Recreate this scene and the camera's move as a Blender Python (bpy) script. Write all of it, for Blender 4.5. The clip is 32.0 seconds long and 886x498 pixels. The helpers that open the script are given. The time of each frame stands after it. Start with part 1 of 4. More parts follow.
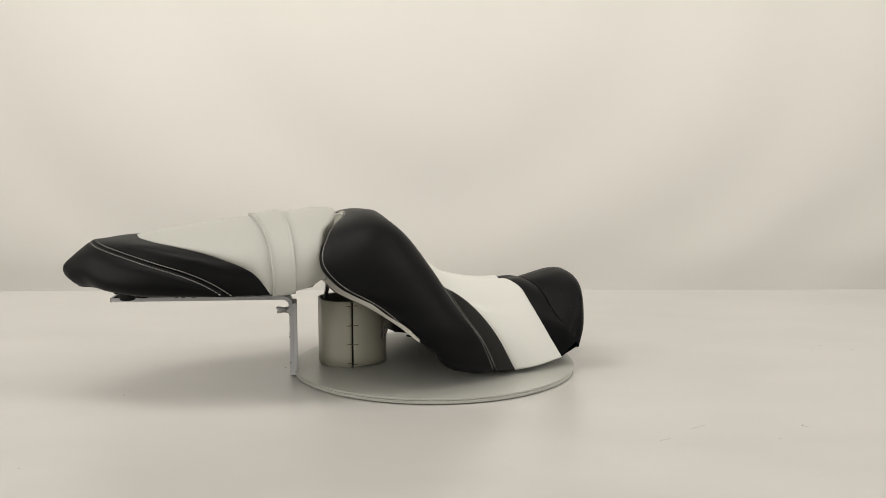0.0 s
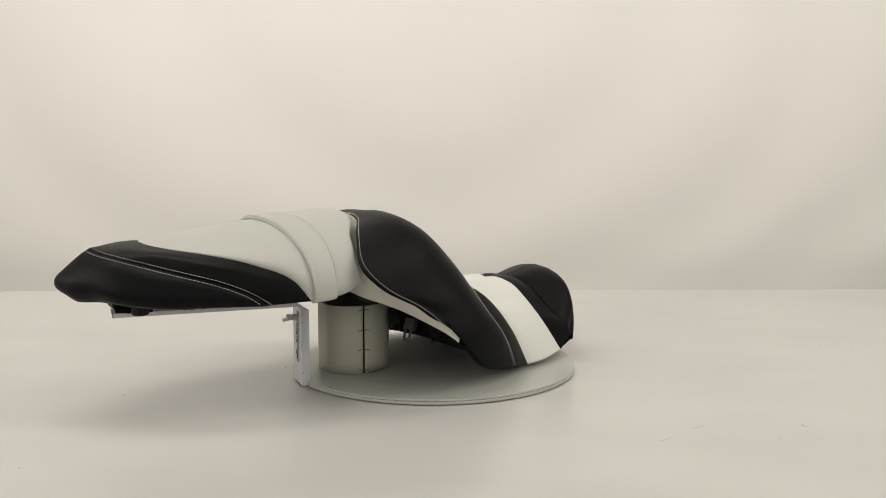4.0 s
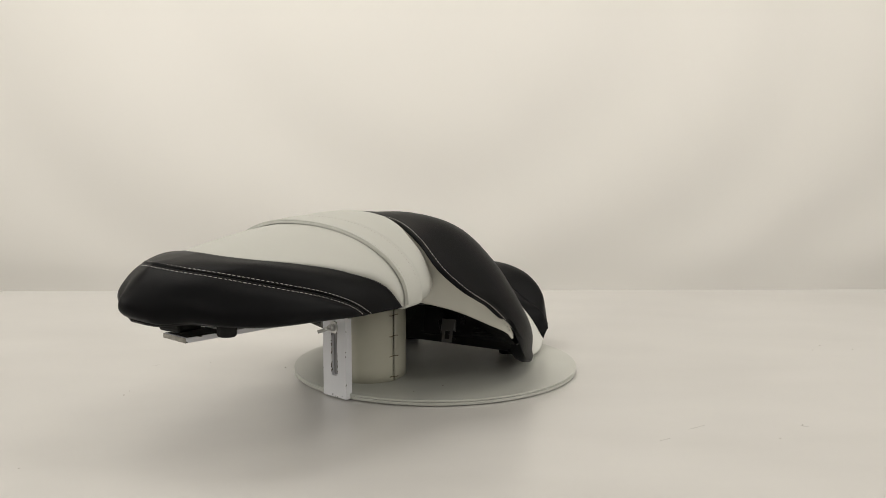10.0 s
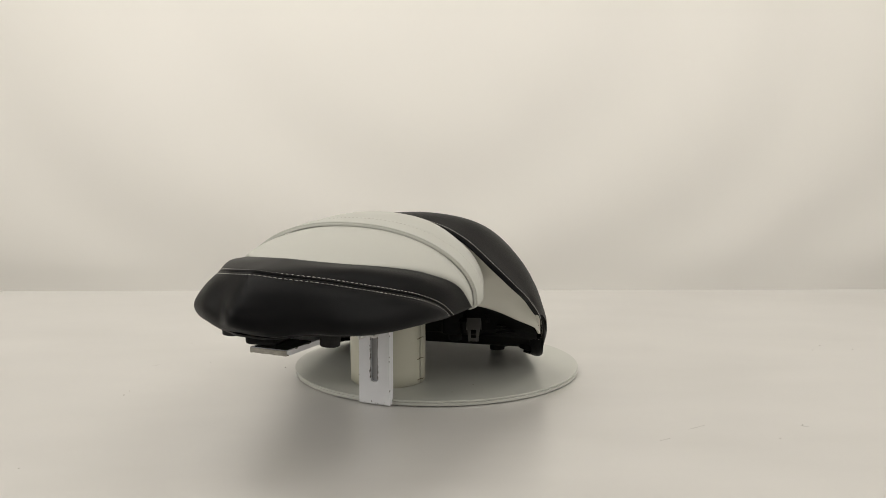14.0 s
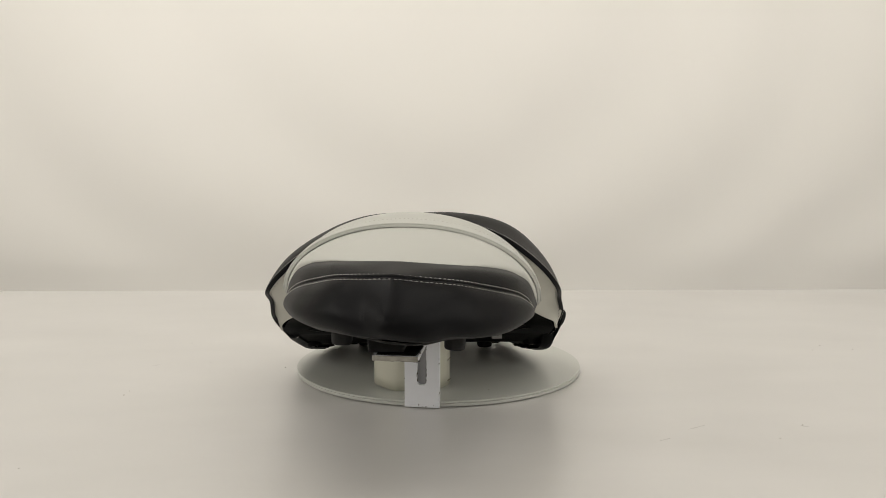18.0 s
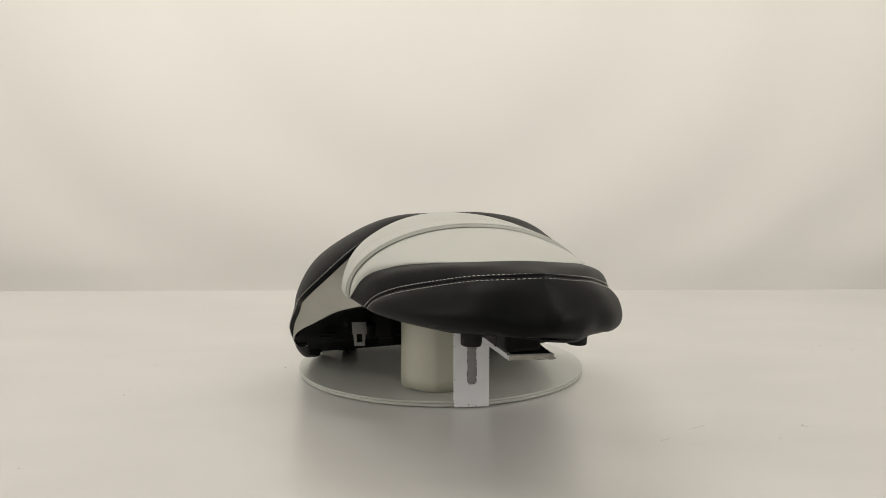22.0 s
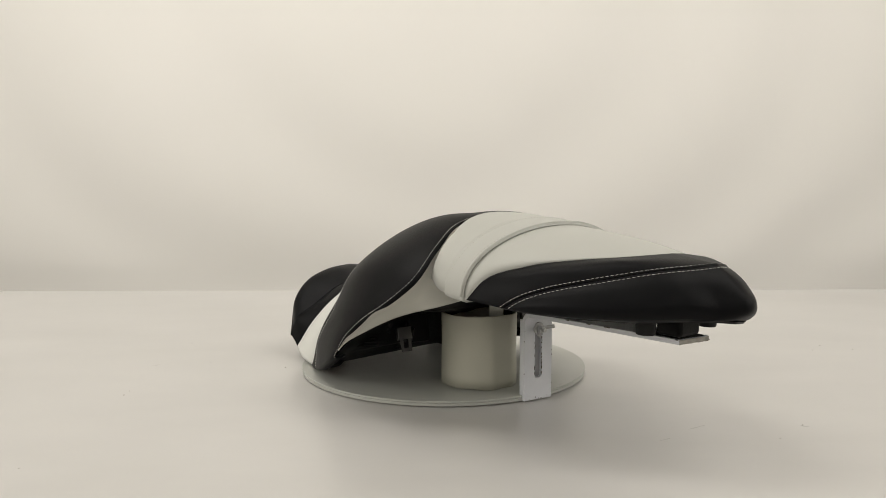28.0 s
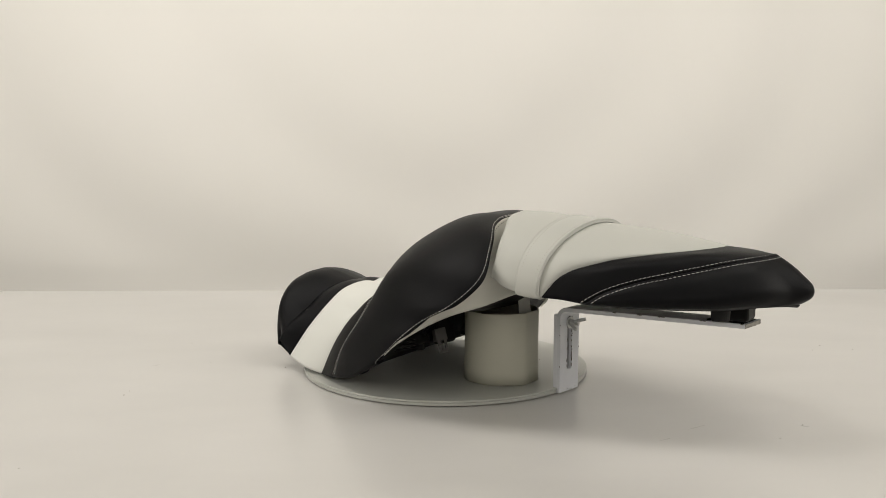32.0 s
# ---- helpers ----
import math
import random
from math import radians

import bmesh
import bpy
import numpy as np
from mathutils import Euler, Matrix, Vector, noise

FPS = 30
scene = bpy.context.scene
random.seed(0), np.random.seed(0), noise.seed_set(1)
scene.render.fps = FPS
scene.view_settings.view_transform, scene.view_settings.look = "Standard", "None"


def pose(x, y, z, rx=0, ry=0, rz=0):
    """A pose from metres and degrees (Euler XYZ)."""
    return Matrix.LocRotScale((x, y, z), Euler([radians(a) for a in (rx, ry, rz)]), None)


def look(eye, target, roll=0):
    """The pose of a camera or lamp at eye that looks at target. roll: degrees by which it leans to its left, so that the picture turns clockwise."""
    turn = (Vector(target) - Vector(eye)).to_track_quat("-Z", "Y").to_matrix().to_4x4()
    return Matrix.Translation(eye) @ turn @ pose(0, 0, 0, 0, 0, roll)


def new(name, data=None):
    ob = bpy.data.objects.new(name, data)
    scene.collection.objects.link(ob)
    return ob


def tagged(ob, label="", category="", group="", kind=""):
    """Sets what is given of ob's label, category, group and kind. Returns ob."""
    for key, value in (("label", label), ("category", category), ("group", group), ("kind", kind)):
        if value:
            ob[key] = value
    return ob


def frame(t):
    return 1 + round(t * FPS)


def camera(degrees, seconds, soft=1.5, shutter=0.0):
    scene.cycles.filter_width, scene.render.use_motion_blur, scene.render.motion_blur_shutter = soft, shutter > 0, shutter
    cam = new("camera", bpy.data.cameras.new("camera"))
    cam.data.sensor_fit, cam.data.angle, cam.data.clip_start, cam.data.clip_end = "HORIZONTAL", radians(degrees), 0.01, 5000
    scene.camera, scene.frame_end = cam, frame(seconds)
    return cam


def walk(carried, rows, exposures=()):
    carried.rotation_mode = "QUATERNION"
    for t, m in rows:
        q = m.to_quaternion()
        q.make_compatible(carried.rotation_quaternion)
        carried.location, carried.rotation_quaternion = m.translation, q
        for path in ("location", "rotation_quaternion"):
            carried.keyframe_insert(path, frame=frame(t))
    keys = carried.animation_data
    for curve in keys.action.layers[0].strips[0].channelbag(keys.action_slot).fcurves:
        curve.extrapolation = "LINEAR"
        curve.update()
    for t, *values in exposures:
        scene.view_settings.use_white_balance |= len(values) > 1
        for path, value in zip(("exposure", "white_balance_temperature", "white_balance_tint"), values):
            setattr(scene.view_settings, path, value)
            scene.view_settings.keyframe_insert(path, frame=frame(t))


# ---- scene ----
# The camera stands still on a low tripod before the table.
cam = camera(59.4, 32.0, soft=0.5)
EYE = pose(0, -1.2495, 0.309, 90 - 5.67, 0, -0.14)
walk(cam, [(0.0, EYE), (32.0, EYE)], exposures=[(0.0, 0.0), (32.0, 0.0)])

# ---------------------------------------------------------------- light
world = bpy.data.worlds.new("room_air")
scene.world = world
world.use_nodes = True
world.node_tree.nodes["Background"].inputs[0].default_value = (1.0, 0.93, 0.82, 1)
world.node_tree.nodes["Background"].inputs[1].default_value = 0.0


def area_lamp(x, y, z, sx, sy, watts, tilt=0, colour=(1.0, 0.962, 0.905)):
    data = bpy.data.lights.new("area_lamp", "AREA")
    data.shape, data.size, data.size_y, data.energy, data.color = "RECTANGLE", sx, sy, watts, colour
    ob = new("area_lamp", data)
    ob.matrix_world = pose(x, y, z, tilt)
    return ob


# the two lamps under the ceiling, out of view
area_lamp(-0.95, 0.15, 2.33, 1.5, 0.8, 24, 18)
area_lamp(1.3, -0.25, 2.33, 1.5, 0.8, 21.5, 25)
# unseen fill lights, added behind the camera and softly to either hand
area_lamp(0.1, -3.52, 1.55, 3.8, 1.4, 20, 85).name = "front_fill"
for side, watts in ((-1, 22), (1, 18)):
    lamp = area_lamp(0, 0, 0, 1.6, 1.3, watts)
    lamp.name, lamp.matrix_world = "side_fill", look((2.3 * side, -0.9, 1.15), (0, 0, 0.15))


# ---------------------------------------------------------------- materials
def material(name, colour, rough=0.5, metal=0.0, grain=0.0, grain_scale=300.0, stain=0.0, stain_scale=6.0,
             stain_colour=None, bump_kind="noise", coat=0.0, spec=0.5, stretch=None, stain_detail=6, even_gloss=False):
    m = bpy.data.materials.new(name)
    m.use_nodes = True
    nt = m.node_tree
    b = nt.nodes["Principled BSDF"]
    b.inputs["Base Color"].default_value = (*colour, 1)
    b.inputs["Roughness"].default_value = rough
    b.inputs["Metallic"].default_value = metal
    b.inputs["Coat Weight"].default_value = coat
    b.inputs["Specular IOR Level"].default_value = spec
    tc = nt.nodes.new("ShaderNodeTexCoord")
    place = tc.outputs["Object"]
    if stretch:
        mp = nt.nodes.new("ShaderNodeMapping")
        mp.inputs["Scale"].default_value = stretch
        nt.links.new(place, mp.inputs["Vector"])
        place = mp.outputs["Vector"]
    if stain > 0:
        n = nt.nodes.new("ShaderNodeTexNoise")
        n.inputs["Scale"].default_value, n.inputs["Detail"].default_value = stain_scale, stain_detail
        nt.links.new(place, n.inputs["Vector"])
        ramp = nt.nodes.new("ShaderNodeMapRange")
        ramp.inputs["From Min"].default_value, ramp.inputs["From Max"].default_value = 0.35, 0.75
        nt.links.new(n.outputs["Fac"], ramp.inputs["Value"])
        mix = nt.nodes.new("ShaderNodeMix")
        mix.data_type = "RGBA"
        mix.inputs[6].default_value = (*colour, 1)
        mix.inputs[7].default_value = (*(stain_colour or [c * 0.6 for c in colour]), 1)
        mul = nt.nodes.new("ShaderNodeMath")
        mul.operation = "MULTIPLY"
        mul.inputs[1].default_value = stain
        nt.links.new(ramp.outputs["Result"], mul.inputs[0])
        nt.links.new(mul.outputs[0], mix.inputs[0])
        nt.links.new(mix.outputs[2], b.inputs["Base Color"])
        rr = nt.nodes.new("ShaderNodeMapRange")
        rr.inputs["To Min"].default_value, rr.inputs["To Max"].default_value = rough - 0.06, min(1, rough + 0.08)
        nt.links.new(n.outputs["Fac"], rr.inputs["Value"])
        if not even_gloss:
            nt.links.new(rr.outputs["Result"], b.inputs["Roughness"])
    if grain > 0:
        if bump_kind == "leather":
            g = nt.nodes.new("ShaderNodeTexVoronoi")
            g.inputs["Scale"].default_value = grain_scale
            out = g.outputs["Distance"]
        else:
            g = nt.nodes.new("ShaderNodeTexNoise")
            g.inputs["Scale"].default_value, g.inputs["Detail"].default_value = grain_scale, 4
            out = g.outputs["Fac"]
        nt.links.new(place, g.inputs["Vector"])
        bump = nt.nodes.new("ShaderNodeBump")
        bump.inputs["Strength"].default_value = grain
        bump.inputs["Distance"].default_value = 0.001
        nt.links.new(out, bump.inputs["Height"])
        nt.links.new(bump.outputs["Normal"], b.inputs["Normal"])
    return m


BLACK = material("black_vinyl", (0.0028, 0.0029, 0.0036), 0.42, grain=0.11, grain_scale=900, stain=0.35, stain_scale=9,
                 stain_colour=(0.0042, 0.0043, 0.0054), bump_kind="leather", spec=0.10)
GREY = material("charcoal_vinyl", (0.015, 0.0147, 0.0143), 0.55, grain=0.12, grain_scale=900, stain=0.3, stain_scale=10,
                stain_colour=(0.012, 0.012, 0.0117), bump_kind="leather", spec=0.15)
WHITE = material("white_vinyl", (0.70, 0.705, 0.665), 0.5, grain=0.10, grain_scale=900, stain=0.25, stain_scale=7,
                 stain_colour=(0.68, 0.68, 0.65), bump_kind="leather")
CROWN = material("grey_white_vinyl", (0.465, 0.468, 0.432), 0.5, grain=0.08, grain_scale=900, stain=0.25, stain_scale=8,
                 stain_colour=(0.49, 0.487, 0.457), bump_kind="leather")
TRIM = material("cream_vinyl", (0.67, 0.66, 0.595), 0.45, grain=0.15, grain_scale=700, stain=0.4, stain_scale=14,
                stain_colour=(0.53, 0.52, 0.455), bump_kind="leather")
THREAD = material("pale_thread", (0.60, 0.585, 0.55), 0.8)
WTHREAD = material("white_thread", (0.60, 0.585, 0.55), 0.8)
# hem thread greyed for the holes and shade around its stitches
HEMTHREAD = material("shaded_thread", (0.41, 0.40, 0.365), 0.85)
HOLE = material("needle_hole", (0.25, 0.24, 0.22), 0.9)
PLASTIC = material("black_plastic", (0.0035, 0.0035, 0.0036), 0.42, grain=0.3, grain_scale=180, stain=0.4, stain_scale=30,
                   stain_colour=(0.006, 0.006, 0.006), spec=0.10)
RUBBER = material("black_rubber", (0.010, 0.010, 0.010), 0.6, grain=0.2, grain_scale=400, spec=0.2)
PVC = material("cream_plastic_pipe", (0.52, 0.51, 0.425), 0.42, grain=0.08, grain_scale=60, stain=0.35, stain_scale=18,
               stain_colour=(0.45, 0.44, 0.355))
PAINT = material("white_painted_steel", (0.71, 0.72, 0.75), 0.4, grain=0.2, grain_scale=120, stain=0.4, stain_scale=35,
                 stain_colour=(0.58, 0.59, 0.62))
WORN = material("worn_grey_steel", (0.33, 0.33, 0.335), 0.55, metal=0.2, grain=0.4, grain_scale=300, stain=0.6, stain_scale=90, stain_colour=(0.32, 0.32, 0.33))
SCUFFED = material("scuffed_paint", (0.36, 0.345, 0.30), 0.55, grain=0.3, grain_scale=200, stain=0.7, stain_scale=120, stain_colour=(0.16, 0.15, 0.13))
CHIP = material("bare_steel_chip", (0.10, 0.09, 0.08), 0.6, metal=0.4)
STEEL = material("zinc_steel", (0.55, 0.55, 0.54), 0.35, metal=0.9, grain=0.2, grain_scale=200)
ZINC = material("grey_zinc_steel", (0.10, 0.097, 0.092), 0.30, metal=0.75, grain=0.2, grain_scale=200)
WIRE = material("dark_wire", (0.16, 0.13, 0.09), 0.5, metal=0.6)
DARK = material("dark_gap", (0.012, 0.011, 0.010), 0.9)
DISC = material("white_board", (0.455, 0.462, 0.425), 0.30, grain=0.04, grain_scale=40, stain=0.10, stain_scale=14,
                stain_colour=(0.42, 0.425, 0.402))
SCUFF = material("grey_scuff", (0.47, 0.46, 0.44), 0.4)
SPECK = material("dirt_speck", (0.32, 0.29, 0.25), 0.9)
SHEET = material("white_table_sheet", (0.575, 0.563, 0.542), 0.30, grain=0.0, grain_scale=4, stain=0.6, stain_scale=3.2, stain_detail=6, even_gloss=True, stretch=(1.0, 2.2, 1.0), spec=0.8,
                 stain_colour=(0.495, 0.485, 0.464))
CLOTH = material("white_backdrop_cloth", (0.86, 0.842, 0.805), 0.85, grain=0.1, grain_scale=500, stain=0.25, stain_scale=2.2,
                 stain_colour=(0.83, 0.815, 0.765))
WALL = material("cream_wall_paint", (0.60, 0.585, 0.55), 0.8, grain=0.1, grain_scale=90, stain=0.3, stain_scale=2)
CEIL = material("white_ceiling_paint", (0.80, 0.78, 0.73), 0.85, grain=0.1, grain_scale=90, stain=0.2, stain_scale=2)


# ---------------------------------------------------------------- mesh helpers
def mesh_of(name, verts, faces, mat, smooth=True):
    me = bpy.data.meshes.new(name)
    me.from_pydata([tuple(v) for v in verts], [], [tuple(f) for f in faces])
    me.materials.append(mat)
    if smooth:
        me.polygons.foreach_set("use_smooth", [True] * len(me.polygons))
    me.update()
    return me


def child(name, me, parent, label=""):
    ob = new(name, me)
    ob.parent = parent
    return tagged(ob, label=label)


def part(name, bm, mat, parent, label="", smooth=False):
    bmesh.ops.recalc_face_normals(bm, faces=bm.faces)
    me = bpy.data.meshes.new(name)
    bm.to_mesh(me)
    bm.free()
    me.materials.append(mat)
    if smooth:
        me.polygons.foreach_set("use_smooth", [True] * len(me.polygons))
    return child(name, me, parent, label)


def thing(name, m, label, category, group=""):
    ob = new(name)
    ob.empty_display_size = 0.05
    ob.matrix_world = m
    return tagged(ob, label=label, category=category, group=group)


def box_bm(sx, sy, sz, m=None, bevel=0.0008, segs=2, bm=None):
    b = bm or bmesh.new()
    made = bmesh.ops.create_cube(b, size=1, matrix=(m or Matrix()) @ Matrix.Diagonal((sx, sy, sz, 1)))
    if bevel:
        edges = list({e for v in made["verts"] for e in v.link_edges})
        bmesh.ops.bevel(b, geom=edges, offset=bevel, segments=segs, affect="EDGES", profile=0.5)
    return b


def cyl_bm(r1, r2, h, m=None, n=32, bevel=0.0, bm=None):
    b = bm or bmesh.new()
    made = bmesh.ops.create_cone(b, cap_ends=True, segments=n, radius1=r1, radius2=r2, depth=h, matrix=m or Matrix())
    if bevel:
        edges = [e for e in {e for v in made["verts"] for e in v.link_edges} if any(len(f.verts) > 4 for f in e.link_faces)]
        bmesh.ops.bevel(b, geom=edges, offset=bevel, segments=2, affect="EDGES", profile=0.5)
    return b


def spline(points, n=None, at=None):
    """A smooth curve through the points, by chord length. n even samples, or the values of at (0 to 1 along it)."""
    p = np.asarray(points, float)
    d = np.sqrt(((p[1:] - p[:-1]) ** 2).sum(1)) + 1e-7
    k = np.concatenate([[0], np.cumsum(d)])
    slope = (p[1:] - p[:-1]) / d[:, None]
    tan = np.empty_like(p)
    tan[0], tan[-1] = slope[0], slope[-1]
    w = d[1:] / (d[1:] + d[:-1])
    tan[1:-1] = slope[:-1] * w[:, None] + slope[1:] * (1 - w)[:, None]
    u = (np.linspace(0, 1, n) if at is None else np.asarray(at, float)) * k[-1]
    i = np.clip(np.searchsorted(k, u, side="right") - 1, 0, len(d) - 1)
    h = d[i][:, None]
    f = ((u - k[i]) / d[i])[:, None]
    return ((2 * f**3 - 3 * f**2 + 1) * p[i] + (f**3 - 2 * f**2 + f) * h * tan[i]
            + (-2 * f**3 + 3 * f**2) * p[i + 1] + (f**3 - f**2) * h * tan[i + 1])


def through_knots(points, counts):
    """Samples of the smooth curve through the points: counts[i] steps from point i to point i+1. Returns the list and knot rows."""
    p = np.asarray(points, float)
    d = np.sqrt(((p[1:] - p[:-1]) ** 2).sum(1)) + 1e-7
    k = np.concatenate([[0], np.cumsum(d)]) / d.sum()
    at = [0.0]
    for i, c in enumerate(counts):
        at += list(k[i] + (k[i + 1] - k[i]) * np.arange(1, c + 1) / c)
    return spline(p, at=np.array(at))


MIRROR = np.array([-1.0, 1.0, 1.0])


def both_sides(half):
    """Half a curve or grid from the middle (row 0) to the side becomes the whole, from one side to the other."""
    return np.concatenate([(half * MIRROR)[::-1], half[1:]])


def coons(c0, c1, d0, d1):
    """A patch between the curves c0, c1 (m points, along) and d0, d1 (n points, across, from c0 to c1)."""
    m, n = len(c0), len(d0)
    u = np.linspace(0, 1, m)[:, None, None]
    v = np.linspace(0, 1, n)[None, :, None]
    ruled = (1 - v) * c0[:, None] + v * c1[:, None]
    ruled2 = (1 - u) * d0[None] + u * d1[None]
    corner = (1 - u) * (1 - v) * c0[0] + (1 - u) * v * c1[0] + u * (1 - v) * c0[-1] + u * v * c1[-1]
    return ruled + ruled2 - corner


def normals_of(g, inside):
    du = np.gradient(g, axis=0)
    dv = np.gradient(g, axis=1)
    n = np.cross(du, dv)
    n /= np.sqrt((n**2).sum(-1, keepdims=True)) + 1e-12
    away = g - np.asarray(inside, float)
    if (n * away).sum() < 0:
        n = -n
    bad = np.sqrt((np.cross(du, dv) ** 2).sum(-1)) < 1e-12
    n[bad] = (away / (np.sqrt((away**2).sum(-1, keepdims=True)) + 1e-9))[bad]
    return n


def edge_distance(g, side):
    """How far each grid point lies from one edge of its panel (u0, u1, v0, v1), along the surface."""
    ax = 0 if side[0] == "u" else 1
    h = g if side[1] == "0" else np.flip(g, ax)
    d = np.sqrt((np.diff(h, axis=ax) ** 2).sum(-1))
    z = np.zeros_like(np.take(d, [0], ax))
    k = np.concatenate([z, np.cumsum(d, ax)], ax)
    return k if side[1] == "0" else np.flip(k, ax)


def puffed(g, inside, seams, deep=0.003, wide=0.010, puff=0.0, lift=0.0):
    """The panel drawn in along its seams, with a full middle. Returns grid and normals."""
    n = normals_of(g, inside)
    off = np.full(g.shape[:2], lift)
    for s in seams:
        off -= deep * np.exp(-((edge_distance(g, s) / wide) ** 1.3))
    if puff:
        u = np.linspace(-1, 1, g.shape[0])[:, None]
        v = np.linspace(-1, 1, g.shape[1])[None]
        off = off + puff * (1 - u**2) * (1 - v**2)
    return g + n * off[..., None], n


def grid_mesh(name, g, n, mat, parent, rim="", deep=0.006, label=""):
    """A panel as one mesh; along the edges in rim its hem is folded inwards."""
    m, k = g.shape[:2]
    verts = list(g.reshape(-1, 3))
    idx = np.arange(m * k).reshape(m, k)
    faces = []

    def quads(i):
        for a in range(i.shape[0] - 1):
            for b in range(i.shape[1] - 1):
                faces.append((i[a, b], i[a + 1, b], i[a + 1, b + 1], i[a, b + 1]))

    quads(idx)
    inner = g - n * deep
    for side in rim.split():
        sl = {"u0": (0, slice(None)), "u1": (-1, slice(None)), "v0": (slice(None), 0), "v1": (slice(None), -1)}[side]
        base = len(verts)
        verts += list(inner[sl])
        row = np.arange(base, base + len(inner[sl]))
        quads(np.stack([idx[sl], row]) if side in ("u1", "v0") else np.stack([row, idx[sl]]))
    me = mesh_of(name, verts, faces, mat)
    bm = bmesh.new()
    bm.from_mesh(me)
    bmesh.ops.remove_doubles(bm, verts=bm.verts, dist=1e-6)
    bmesh.ops.recalc_face_normals(bm, faces=bm.faces)
    if sum((f.normal.dot(Vector(n[m // 2, k // 2])) for f in bm.faces if (f.calc_center_median() - Vector(g[m // 2, k // 2])).length < 0.03)) < 0:
        bmesh.ops.reverse_faces(bm, faces=bm.faces)
    bm.to_mesh(me)
    bm.free()
    me.polygons.foreach_set("use_smooth", [True] * len(me.polygons))
    return child(name, me, parent, label)


def beside(g, n, side, dist):
    """The line on a panel at that distance from one edge, and the normals along it."""
    ax = 0 if side[0] == "u" else 1
    k = edge_distance(g, side)
    if ax == 0:
        g, n, k = g.transpose(1, 0, 2), n.transpose(1, 0, 2), k.T
    if side[1] == "1":
        g, n, k = g[:, ::-1], n[:, ::-1], k[:, ::-1]
    line, norm = [], []
    for a in range(g.shape[0]):
        if k[a, -1] < dist * 1.3:
            continue
        line.append([np.interp(dist, k[a], g[a, :, c]) for c in range(3)])
        norm.append([np.interp(dist, k[a], n[a, :, c]) for c in range(3)])
    line, norm = np.array(line), np.array(norm)
    for _ in range(3):
        line[1:-1] = (line[:-2] + 2 * line[1:-1] + line[2:]) / 4
    return line, norm


def stitching(name, line, norm, mat, parent, pitch=0.0050, length=0.0036, r=0.00038, rise=0.0004, label="", skew=0.0):
    """A row of separate short stitches along a line on a panel."""
    line = np.asarray(line)
    d = np.sqrt((np.diff(line, axis=0) ** 2).sum(1))
    k = np.concatenate([[0], np.cumsum(d)])
    verts, faces = [], []
    rnd = random.Random(len(line))
    for s in np.arange(pitch * 0.5, k[-1] - pitch * 0.5, pitch):
        a, c, b = [np.array([np.interp(s + o, k, line[:, j]) for j in range(3)]) for o in (-length / 2, 0, length / 2)]
        nn = np.array([np.interp(s, k, norm[:, j]) for j in range(3)])
        nn /= np.linalg.norm(nn) + 1e-9
        t = b - a
        t /= np.linalg.norm(t) + 1e-9
        w = np.cross(nn, t) * r * 1.25
        w2 = np.cross(nn, t) * skew * length * rnd.uniform(0.8, 1.2)
        base = len(verts)
        for q, f in ((a - w2, 0.35), (c, 1.0), (b + w2, 0.35)):
            q = q + nn * (rise + (r * 0.6 if f == 1.0 else -r * 0.4))
            verts += [q - w * f, q + nn * r * f * 1.2, q + w * f, q - nn * r * f]
        for ring in (0, 4):
            for j in range(4):
                faces.append((base + ring + j, base + ring + (j + 1) % 4, base + ring + 4 + (j + 1) % 4, base + ring + 4 + j))
        faces += [(base, base + 1, base + 2, base + 3), (base + 8, base + 11, base + 10, base + 9)]
    ob = child(name, mesh_of(name, verts, faces, mat), parent, label)
    return tagged(ob, kind="stuff")


def tube(line, r, mat, name, parent, label="", sides=8):
    """A round cord along a line."""
    line = np.asarray(line, float)
    verts, faces = [], []
    t = np.gradient(line, axis=0)
    t /= np.sqrt((t**2).sum(1, keepdims=True)) + 1e-12
    up = np.array([0.3, 0.2, 1.0])
    for i, q in enumerate(line):
        a = np.cross(t[i], up)
        a /= np.linalg.norm(a) + 1e-12
        b = np.cross(a, t[i])
        for j in range(sides):
            w = 2 * math.pi * j / sides
            verts.append(q + r * (a * math.cos(w) + b * math.sin(w)))
    for i in range(len(line) - 1):
        for j in range(sides):
            faces.append((i * sides + j, i * sides + (j + 1) % sides, (i + 1) * sides + (j + 1) % sides, (i + 1) * sides + j))
    faces += [tuple(range(sides))[::-1], tuple((len(line) - 1) * sides + j for j in range(sides))]
    return child(name, mesh_of(name, verts, faces, mat), parent, label)


# ---------------------------------------------------------------- room
FLOOR_Z = -0.005      # the table's top
EDGE_Y = 0.7640        # its far edge


